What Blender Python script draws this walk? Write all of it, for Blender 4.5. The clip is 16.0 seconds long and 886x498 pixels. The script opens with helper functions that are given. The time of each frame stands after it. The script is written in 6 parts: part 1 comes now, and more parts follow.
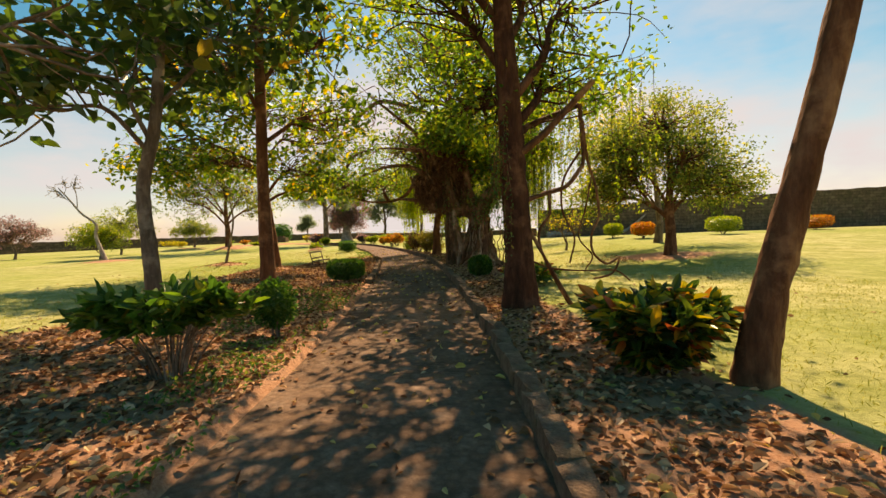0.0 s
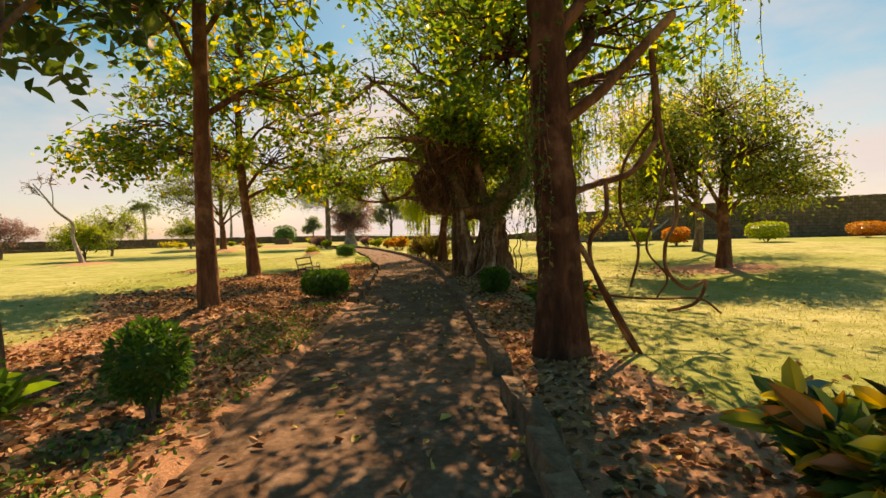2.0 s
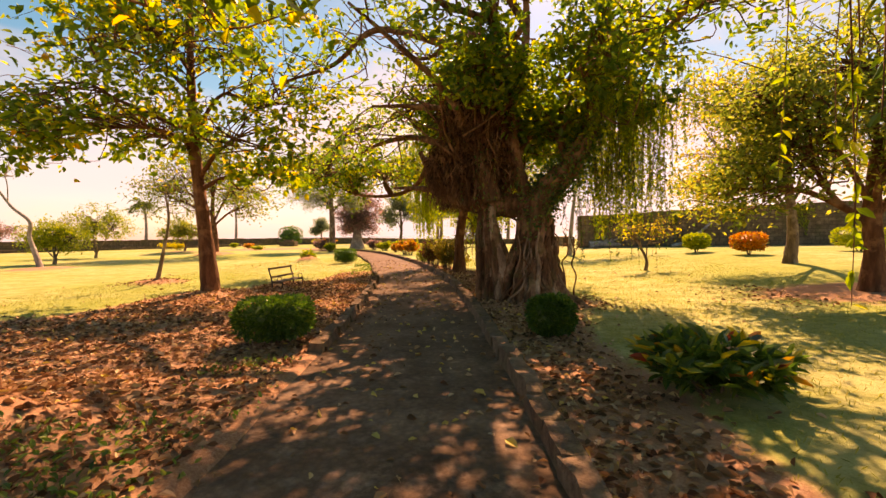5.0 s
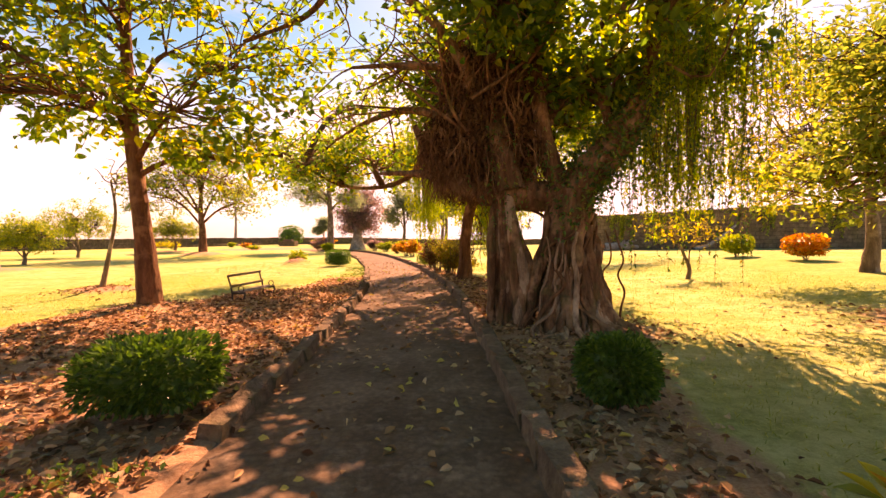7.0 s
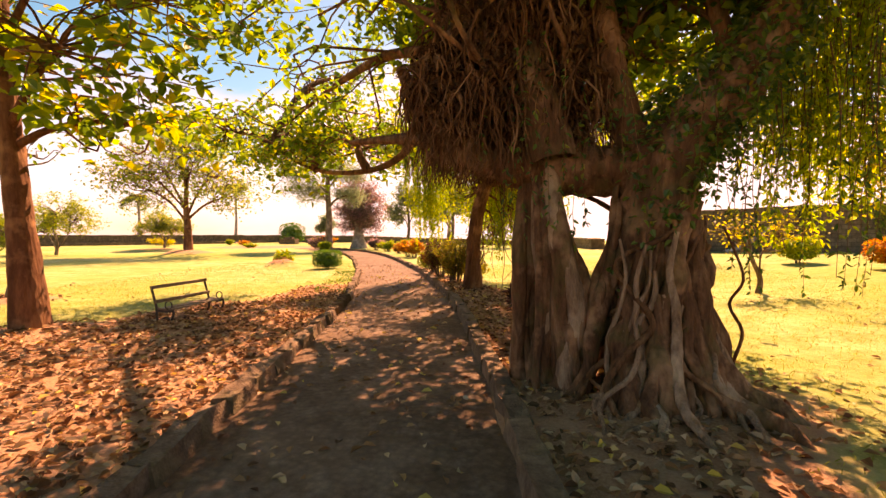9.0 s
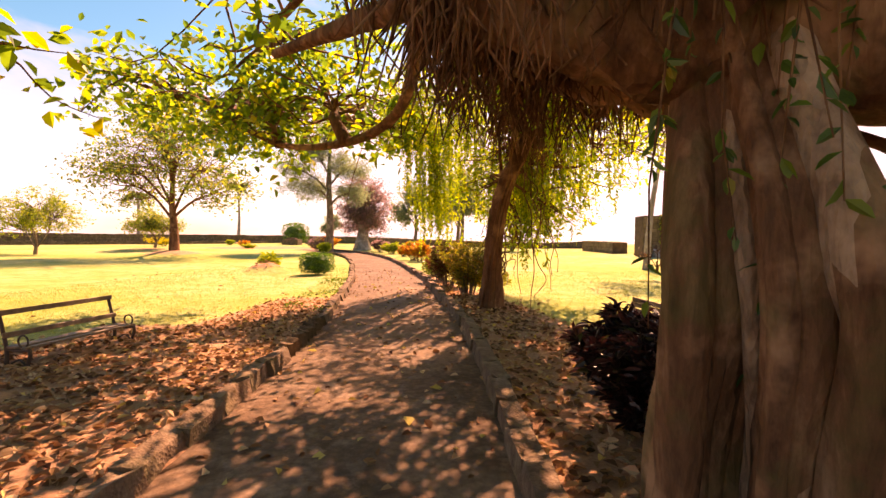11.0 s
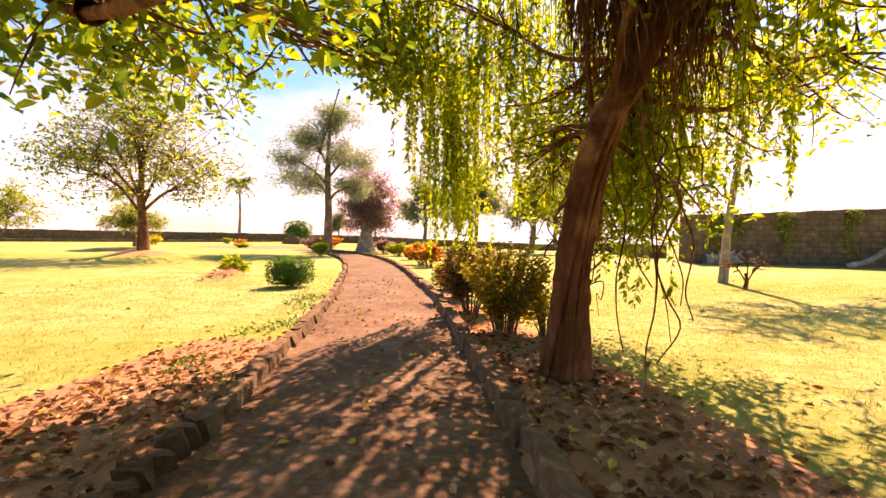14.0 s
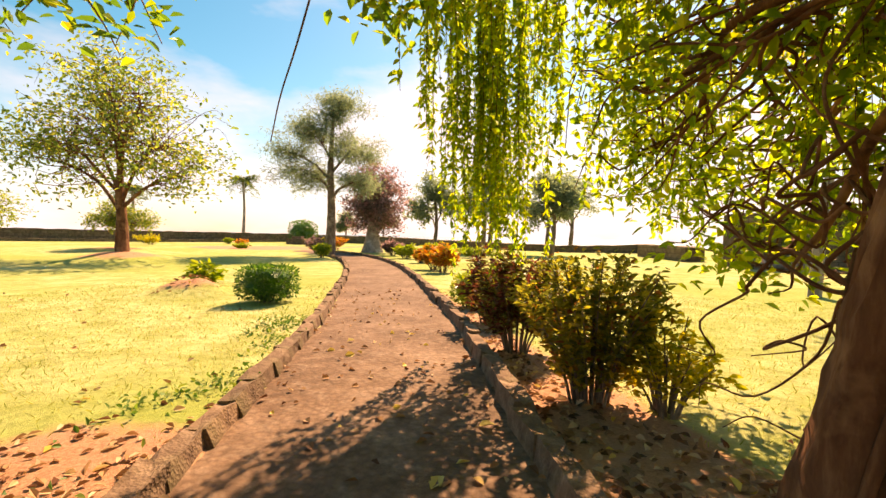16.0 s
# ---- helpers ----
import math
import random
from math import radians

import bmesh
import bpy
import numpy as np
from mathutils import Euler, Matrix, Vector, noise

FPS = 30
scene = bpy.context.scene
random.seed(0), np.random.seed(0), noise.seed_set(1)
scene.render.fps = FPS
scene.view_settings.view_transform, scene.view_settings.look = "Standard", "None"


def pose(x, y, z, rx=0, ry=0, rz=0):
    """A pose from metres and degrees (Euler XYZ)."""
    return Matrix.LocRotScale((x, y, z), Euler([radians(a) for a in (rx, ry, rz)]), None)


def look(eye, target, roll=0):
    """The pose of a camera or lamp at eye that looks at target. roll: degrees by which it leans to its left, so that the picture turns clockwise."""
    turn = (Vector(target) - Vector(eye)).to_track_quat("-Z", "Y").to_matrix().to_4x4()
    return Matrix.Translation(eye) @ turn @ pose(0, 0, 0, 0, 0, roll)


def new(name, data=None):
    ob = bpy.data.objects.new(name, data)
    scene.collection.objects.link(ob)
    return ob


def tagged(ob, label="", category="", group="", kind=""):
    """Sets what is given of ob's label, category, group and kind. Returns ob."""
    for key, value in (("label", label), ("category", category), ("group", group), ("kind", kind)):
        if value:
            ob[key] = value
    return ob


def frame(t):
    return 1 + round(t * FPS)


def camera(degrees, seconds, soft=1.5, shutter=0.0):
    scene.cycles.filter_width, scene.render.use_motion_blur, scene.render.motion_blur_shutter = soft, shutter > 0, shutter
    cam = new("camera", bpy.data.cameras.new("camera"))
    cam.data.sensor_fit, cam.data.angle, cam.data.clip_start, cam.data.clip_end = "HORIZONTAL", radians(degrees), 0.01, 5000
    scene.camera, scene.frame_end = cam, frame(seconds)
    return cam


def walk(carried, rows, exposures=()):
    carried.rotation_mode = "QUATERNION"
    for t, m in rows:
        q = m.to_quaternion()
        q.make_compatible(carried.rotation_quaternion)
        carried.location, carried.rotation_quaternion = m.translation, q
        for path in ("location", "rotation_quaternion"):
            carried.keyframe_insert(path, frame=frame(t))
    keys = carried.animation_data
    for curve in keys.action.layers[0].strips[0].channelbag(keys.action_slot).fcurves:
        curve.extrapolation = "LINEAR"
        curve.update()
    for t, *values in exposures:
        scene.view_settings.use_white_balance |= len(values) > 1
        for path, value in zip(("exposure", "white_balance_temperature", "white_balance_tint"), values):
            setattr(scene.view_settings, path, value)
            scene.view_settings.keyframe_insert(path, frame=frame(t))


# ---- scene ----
cam = camera(89.0, 16.0, soft=1.5)
METRES, EYE, TILT, LEAN, TURN = 22.1, 1.5, 0.0, 0.0, 0.0
# seconds, stops, kelvin, tint
LIGHT = [(0.0, 0.74, 9200, 22), (3.5, 0.8, 11200, 36), (7.0, 1.55, 12000, 62), (9.0, 1.48, 12000, 58), (12.5, 1.62, 9900, 62), (16.0, 1.36, 9700, 33)]
ROWS = [
    (0.0, 0.0, 0.0, 0.0, -0.09, -2.69, 2.01),
    (0.5, 0.001, 0.0282, -0.0001, 0.19, -2.56, 1.86),
    (1.0, 0.0041, 0.0606, 0.0003, 0.44, -2.45, 1.72),
    (1.5, 0.002, 0.0912, 0.0008, 0.73, -2.33, 1.57),
    (2.0, 0.0042, 0.1218, 0.0011, 1.05, -2.26, 1.42),
    (2.5, 0.0018, 0.1519, 0.0009, 1.31, -2.18, 1.28),
    (3.0, 0.0002, 0.1808, 0.0007, 1.61, -2.1, 1.24),
    (3.5, -0.0014, 0.2122, 0.0015, 1.86, -2.01, 1.17),
    (4.0, -0.0038, 0.2445, 0.0015, 2.12, -1.91, 1.05),
    (6.5, -0.0097, 0.391, 0.0024, 3.11, -1.87, 0.72),
    (7.0, -0.0086, 0.4211, 0.0012, 3.29, -1.83, 0.58),
    (7.5, -0.0103, 0.4547, 0.0, 3.48, -1.84, 0.42),
    (8.0, -0.0104, 0.4848, 0.0001, 3.76, -1.87, 0.24),
    (8.5, -0.0107, 0.5159, 0.001, 3.96, -1.9, 0.2),
    (9.0, -0.0112, 0.5482, 0.0014, 4.2, -1.96, 0.07),
    (11.5, -0.0245, 0.7079, 0.0002, 5.53, -1.66, -0.53),
    (12.0, -0.028, 0.7418, 0.0006, 5.7, -1.64, -0.59),
    (12.5, -0.0329, 0.7758, -0.0001, 5.89, -1.68, -0.71),
    (13.0, -0.0354, 0.8053, -0.0007, 6.11, -1.7, -0.88),
    (13.5, -0.0421, 0.8367, -0.0006, 6.33, -1.73, -0.93),
    (14.0, -0.0483, 0.8671, 0.0006, 6.57, -1.75, -0.97),
    (14.5, -0.0541, 0.9006, 0.0021, 6.82, -1.85, -0.95),
    (15.0, -0.0623, 0.9316, 0.0024, 7.11, -1.88, -1.02),
    (15.5, -0.0682, 0.9613, 0.0012, 7.41, -1.79, -1.09),
    (16.0, -0.0759, 0.9932, 0.0008, 7.7, -1.73, -1.12),
]
walk(cam, [(t, pose(0, 0, EYE, TILT, LEAN, TURN) @ pose(METRES * x, METRES * y, METRES * z, 90 + pitch, roll, yaw)) for t, x, y, z, yaw, pitch, roll in ROWS], LIGHT)

# ---- sky, sun ----
SUN_EL, SUN_AZ = 46.0, 12.0          # degrees above the horizon, and from +y towards +x
world = bpy.data.worlds.new("sky")
scene.world = world
world.use_nodes = True
wn, wl = world.node_tree.nodes, world.node_tree.links
wn.clear()
w_out = wn.new("ShaderNodeOutputWorld")
w_bg = wn.new("ShaderNodeBackground")
w_sky = wn.new("ShaderNodeTexSky")
w_sky.sky_type, w_sky.sun_disc = "NISHITA", False
w_sky.sun_elevation, w_sky.sun_rotation = radians(SUN_EL), radians(SUN_AZ)
w_sky.air_density, w_sky.dust_density, w_sky.ozone_density = 1.0, 0.6, 3.0
w_co = wn.new("ShaderNodeTexCoord")
w_map = wn.new("ShaderNodeMapping")
w_map.inputs["Scale"].default_value = (1.0, 1.0, 2.6)
w_cl = wn.new("ShaderNodeTexNoise")
w_cl.inputs["Scale"].default_value, w_cl.inputs["Detail"].default_value, w_cl.inputs["Roughness"].default_value = 1.7, 6.0, 0.55
w_ramp = wn.new("ShaderNodeValToRGB")
w_ramp.color_ramp.elements[0].position, w_ramp.color_ramp.elements[1].position = 0.42, 0.64
w_mix = wn.new("ShaderNodeMix")
w_mix.data_type = "RGBA"
w_mix.inputs["B"].default_value = (7.0, 7.9, 9.4, 1)
wl.new(w_co.outputs["Generated"], w_map.inputs["Vector"])
wl.new(w_map.outputs["Vector"], w_cl.inputs["Vector"])
w_sep = wn.new("ShaderNodeSeparateXYZ")
w_low = wn.new("ShaderNodeMapRange")
w_low.inputs["From Min"].default_value, w_low.inputs["From Max"].default_value = 0.0, 0.42
w_low.inputs["To Min"].default_value, w_low.inputs["To Max"].default_value = 0.14, -0.2
w_add = wn.new("ShaderNodeMath")
wl.new(w_add.outputs["Value"], w_ramp.inputs["Fac"])
wl.new(w_co.outputs["Generated"], w_sep.inputs["Vector"])
wl.new(w_sep.outputs["Z"], w_low.inputs["Value"])
wl.new(w_cl.outputs["Fac"], w_add.inputs[0])
wl.new(w_low.outputs["Result"], w_add.inputs[1])
wl.new(w_ramp.outputs["Color"], w_mix.inputs["Factor"])
w_sat = wn.new("ShaderNodeHueSaturation")
w_sat.inputs["Hue"].default_value = 0.475
w_sat.inputs["Saturation"].default_value, w_sat.inputs["Value"].default_value = 1.45, 1.4
wl.new(w_sky.outputs["Color"], w_sat.inputs["Color"])
wl.new(w_sat.outputs["Color"], w_mix.inputs["A"])
wl.new(w_mix.outputs["Result"], w_bg.inputs["Color"])
wl.new(w_bg.outputs["Background"], w_out.inputs["Surface"])
w_bg.inputs["Strength"].default_value = 0.057

sun_data = bpy.data.lights.new("sun", "SUN")
sun_data.energy, sun_data.angle, sun_data.color = 5.0, radians(0.55), (1.0, 0.86, 0.62)
sun = new("sun", sun_data)
sun.matrix_world = look((0, 0, 30), (-30 * math.sin(radians(SUN_AZ)) / math.tan(radians(SUN_EL)), -30 * math.cos(radians(SUN_AZ)) / math.tan(radians(SUN_EL)), 0))

# ---- materials ----
def material(name, rough=0.8, spec=0.3):
    m = bpy.data.materials.new(name)
    m.use_nodes = True
    b = m.node_tree.nodes["Principled BSDF"]
    b.inputs["Roughness"].default_value = rough
    b.inputs["Specular IOR Level"].default_value = spec
    return m, m.node_tree.nodes, m.node_tree.links, b


def tex(nodes, links, kind, scale, coord="Object", stretch=None, **values):
    """A texture node on object coordinates, in metres."""
    c = nodes.new("ShaderNodeTexCoord")
    t = nodes.new(kind)
    t.inputs["Scale"].default_value = scale
    for key, value in values.items():
        t.inputs[key].default_value = value
    if stretch:
        mp = nodes.new("ShaderNodeMapping")
        mp.inputs["Scale"].default_value = stretch
        links.new(c.outputs[coord], mp.inputs["Vector"])
        links.new(mp.outputs["Vector"], t.inputs["Vector"])
    else:
        links.new(c.outputs[coord], t.inputs["Vector"])
    return t


def ramp(nodes, links, source, stops):
    r = nodes.new("ShaderNodeValToRGB")
    e = r.color_ramp.elements
    while len(e) < len(stops):
        e.new(0.5)
    for k, (p, c) in zip(e, stops):
        k.position, k.color = p, (*c, 1)
    links.new(source, r.inputs["Fac"])
    return r.outputs["Color"]


def blend(nodes, links, fac, a, b, mode="MIX"):
    x = nodes.new("ShaderNodeMix")
    x.data_type, x.blend_type = "RGBA", mode
    for sock, v in (("Factor", fac), ("A", a), ("B", b)):
        if isinstance(v, (int, float)):
            x.inputs[sock].default_value = v
        elif isinstance(v, tuple):
            x.inputs[sock].default_value = (*v, 1)
        else:
            links.new(v, x.inputs[sock])
    return x.outputs["Result"]


def bump(nodes, links, bsdf, height, strength, distance):
    u = nodes.new("ShaderNodeBump")
    u.inputs["Strength"].default_value, u.inputs["Distance"].default_value = strength, distance
    links.new(height, u.inputs["Height"])
    links.new(u.outputs["Normal"], bsdf.inputs["Normal"])


def leaf_material(name, colours, glow, rough=0.45, through_light=0.58, spec=0.4, by_object=False):
    """Leaves of several colours, one a leaf, which let the sun through. colours: stops over a leaf's random number."""
    m, n, l, b = material(name, rough, spec)
    g = n.new("ShaderNodeNewGeometry")
    if by_object:
        g = n.new("ShaderNodeObjectInfo")
    col = ramp(n, l, g.outputs["Random" if by_object else "Random Per Island"], colours)
    vein = tex(n, l, "ShaderNodeTexNoise", 9.0, Detail=3.0)
    col = blend(n, l, 0.35, col, ramp(n, l, vein.outputs["Fac"], [(0.3, (0.45, 0.45, 0.4)), (0.7, (1, 1, 1))]), "MULTIPLY")
    l.new(col, b.inputs["Base Color"])
    t = n.new("ShaderNodeBsdfTranslucent")
    l.new(blend(n, l, 1.0, col, glow, "MULTIPLY"), t.inputs["Color"])
    mix = n.new("ShaderNodeMixShader")
    mix.inputs["Fac"].default_value = through_light
    out = n["Material Output"]
    l.new(b.outputs["BSDF"], mix.inputs[1])
    l.new(t.outputs["BSDF"], mix.inputs[2])
    l.new(mix.outputs["Shader"], out.inputs["Surface"])
    return m


LEAF_BROAD = leaf_material("broad_leaf", [(0.0, (0.03, 0.075, 0.018)), (0.45, (0.06, 0.125, 0.02)), (0.8, (0.14, 0.19, 0.025)), (0.97, (0.26, 0.23, 0.03)), (1.0, (0.38, 0.2, 0.03))], (3.8, 3.2, 1.15))
LEAF_BANYAN = leaf_material("fig_leaf", [(0.0, (0.03, 0.08, 0.02)), (0.5, (0.075, 0.14, 0.025)), (0.85, (0.16, 0.21, 0.03)), (1.0, (0.28, 0.26, 0.04))], (3.3, 3.15, 1.2), through_light=0.54)
LEAF_VINE = leaf_material("hanging_leaf", [(0.0, (0.06, 0.125, 0.024)), (0.5, (0.115, 0.185, 0.03)), (1.0, (0.21, 0.245, 0.04))], (3.7, 3.2, 1.1), through_light=0.7)
LEAF_FAR = leaf_material("small_tree_leaf", [(0.0, (0.05, 0.1, 0.03)), (0.6, (0.1, 0.15, 0.04)), (1.0, (0.22, 0.24, 0.06))], (3.6, 3.1, 1.5), 0.6)
# leaves of far trees, paled and greyed to paint in the haze of distance
LEAF_HAZY = leaf_material("hazed_leaf", [(0.0, (0.13, 0.18, 0.13)), (1.0, (0.22, 0.26, 0.18))], (2.0, 2.0, 1.5), 0.7)
LEAF_CLIPPED = leaf_material("clipped_leaf", [(0.0, (0.025, 0.08, 0.015)), (0.7, (0.06, 0.15, 0.025)), (1.0, (0.14, 0.24, 0.04))], (2.2, 2.4, 1.2), 0.4, 0.3)
LEAF_LIME = leaf_material("lime_leaf", [(0.0, (0.12, 0.2, 0.02)), (0.6, (0.24, 0.3, 0.03)), (1.0, (0.4, 0.4, 0.05))], (2.2, 2.2, 1.1), 0.4, 0.35)
# croton greens and oranges, the greens darkened for shade inside the bush
LEAF_CROTON_SHADED = leaf_material("shaded_croton_leaf", [(0.0, (0.015, 0.034, 0.01)), (0.55, (0.035, 0.08, 0.014)), (0.75, (0.16, 0.22, 0.025)), (0.82, (0.42, 0.3, 0.025)), (0.93, (0.45, 0.14, 0.02)), (1.0, (0.2, 0.03, 0.02))], (2.2, 2.0, 1.2), 0.3, 0.3, 0.5)
LEAF_LAUREL = leaf_material("laurel_leaf", [(0.0, (0.03, 0.08, 0.02)), (0.6, (0.06, 0.15, 0.025)), (0.92, (0.14, 0.22, 0.03)), (1.0, (0.3, 0.2, 0.03))], (2.2, 2.2, 1.2), 0.35, 0.3)
LEAF_GOLD = leaf_material("sunny_leaf", [(0.0, (0.1, 0.13, 0.02)), (0.5, (0.2, 0.2, 0.03)), (1.0, (0.36, 0.3, 0.05))], (2.9, 2.5, 1.0), 0.5, 0.68)
LEAF_DARK = leaf_material("dark_broad_leaf", [(0.0, (0.025, 0.06, 0.018)), (0.6, (0.05, 0.1, 0.022)), (0.93, (0.1, 0.15, 0.025)), (1.0, (0.34, 0.2, 0.03))], (2.2, 2.2, 1.3), 0.4, 0.4)
# outer croton leaves: same hues, lighter and yellower to paint in sunlight
CROTON_ONE_SUNLIT = leaf_material("single_sunlit_croton_leaf", [(0.0, (0.03, 0.07, 0.018)), (0.45, (0.06, 0.14, 0.02)), (0.6, (0.2, 0.26, 0.03)), (0.8, (0.5, 0.38, 0.03)), (0.94, (0.5, 0.18, 0.02)), (1.0, (0.2, 0.03, 0.02))], (2.2, 2.0, 1.2), 0.3, 0.3, 0.5, True)
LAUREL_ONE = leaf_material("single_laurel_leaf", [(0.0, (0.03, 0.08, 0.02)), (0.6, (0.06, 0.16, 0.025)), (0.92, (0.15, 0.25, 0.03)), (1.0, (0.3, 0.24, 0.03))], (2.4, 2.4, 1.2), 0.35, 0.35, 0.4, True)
LEAF_ORANGE = leaf_material("orange_leaf", [(0.0, (0.2, 0.05, 0.02)), (0.4, (0.5, 0.16, 0.02)), (0.8, (0.55, 0.32, 0.04)), (1.0, (0.2, 0.25, 0.03))], (2.0, 1.8, 1.2), 0.4, 0.35)
# purple leaves, darkened further in place of the banyan's shade
LEAF_PURPLE = leaf_material("shaded_purple_leaf", [(0.0, (0.014, 0.009, 0.01)), (0.6, (0.035, 0.013, 0.014)), (0.88, (0.08, 0.025, 0.025)), (1.0, (0.06, 0.09, 0.03))], (2.2, 1.6, 1.4), 0.38, 0.2, 0.35)
LEAF_DEAD = leaf_material("dark_dead_leaf", [(0.0, (0.05, 0.02, 0.011)), (0.6, (0.13, 0.055, 0.026)), (1.0, (0.26, 0.125, 0.055))], (1.3, 1.1, 0.9), 0.8, 0.15, 0.15)
LEAF_RUSSET = leaf_material("russet_leaf", [(0.0, (0.05, 0.016, 0.014)), (0.45, (0.12, 0.03, 0.02)), (0.7, (0.07, 0.1, 0.025)), (1.0, (0.2, 0.2, 0.04))], (2.4, 2.0, 1.3), 0.4, 0.4)
LEAF_OLIVE = leaf_material("olive_leaf", [(0.0, (0.06, 0.075, 0.022)), (0.5, (0.14, 0.155, 0.035)), (0.85, (0.24, 0.22, 0.045)), (1.0, (0.18, 0.05, 0.03))], (2.9, 2.5, 1.1), 0.45, 0.58)
LEAF_PINK = leaf_material("pink_bloom", [(0.0, (0.12, 0.1, 0.07)), (0.5, (0.24, 0.16, 0.14)), (1.0, (0.4, 0.22, 0.24))], (1.6, 1.5, 1.5), 0.7)
LEAF_PALM = leaf_material("palm_leaf", [(0.0, (0.06, 0.1, 0.04)), (1.0, (0.12, 0.16, 0.06))], (2.0, 2.0, 1.3), 0.5)
LEAF_DRY = leaf_material("dry_leaf", [(0.0, (0.12, 0.045, 0.022)), (0.3, (0.26, 0.12, 0.055)), (0.65, (0.46, 0.26, 0.13)), (0.93, (0.68, 0.49, 0.32)), (1.0, (0.72, 0.5, 0.1))], (1.2, 1.1, 0.9), 0.75, 0.2, 0.2)
LEAF_YELLOW = leaf_material("yellow_leaf", [(0.0, (0.55, 0.36, 0.04)), (1.0, (0.7, 0.6, 0.2))], (1.3, 1.2, 0.9), 0.6, 0.2)
GRASS = leaf_material("grass_blade", [(0.0, (0.16, 0.2, 0.03)), (0.6, (0.28, 0.29, 0.05)), (1.0, (0.45, 0.4, 0.12))], (2.0, 2.0, 1.1), 0.6, 0.35)
WEED = leaf_material("weed_leaf", [(0.0, (0.05, 0.12, 0.025)), (0.7, (0.1, 0.2, 0.035)), (1.0, (0.26, 0.3, 0.07))], (2.0, 2.0, 1.1), 0.6, 0.3)


def bark_material(name, dark, mid, light, scale=6.0, moss=0.0):
    m, n, l, b = material(name, 0.9, 0.15)
    big = tex(n, l, "ShaderNodeTexNoise", scale, stretch=(1, 1, 0.22), Detail=8.0, Roughness=0.7)
    col = ramp(n, l, big.outputs["Fac"], [(0.3, dark), (0.52, mid), (0.72, light)])
    spots = tex(n, l, "ShaderNodeTexNoise", 2.2, Detail=5.0, Roughness=0.6)
    col = blend(n, l, ramp(n, l, spots.outputs["Fac"], [(0.52, (0, 0, 0)), (0.66, (1, 1, 1))]), col, tuple(1.15 * c for c in light))
    if moss:
        mo = tex(n, l, "ShaderNodeTexNoise", 3.1, Detail=6.0, Roughness=0.65)
        col = blend(n, l, ramp(n, l, mo.outputs["Fac"], [(0.5, (0, 0, 0)), (0.62, (moss, moss, moss))]), col, (0.07, 0.1, 0.03))
    l.new(col, b.inputs["Base Color"])
    crack = tex(n, l, "ShaderNodeTexVoronoi", scale * 3.2, stretch=(1, 1, 0.3))
    h = blend(n, l, 0.5, big.outputs["Fac"], crack.outputs["Distance"])
    bump(n, l, b, h, 0.9, 0.03)
    return m


BARK = bark_material("red_brown_bark", (0.055, 0.022, 0.011), (0.15, 0.062, 0.03), (0.28, 0.14, 0.072))
# the red-brown bark again, with the stout trunk's shade put into its colours
BARK_SHADED = bark_material("shaded_red_brown_bark", (0.028, 0.011, 0.007), (0.078, 0.03, 0.016), (0.16, 0.07, 0.038), 7.0)
BARK_GREY = bark_material("grey_brown_bark", (0.07, 0.05, 0.035), (0.17, 0.12, 0.085), (0.32, 0.25, 0.19), 8.0)
BARK_FIG = bark_material("fig_bark", (0.05, 0.02, 0.011), (0.17, 0.077, 0.04), (0.36, 0.19, 0.11), 9.0, moss=0.35)
ROOT = bark_material("hanging_root", (0.06, 0.024, 0.012), (0.17, 0.074, 0.035), (0.31, 0.16, 0.085), 14.0)
ROOT_PALE = bark_material("pale_root", (0.12, 0.065, 0.04), (0.3, 0.18, 0.115), (0.46, 0.31, 0.21), 16.0)
BARK_PALE = bark_material("pale_bark", (0.16, 0.13, 0.11), (0.3, 0.25, 0.21), (0.42, 0.37, 0.32), 7.0)


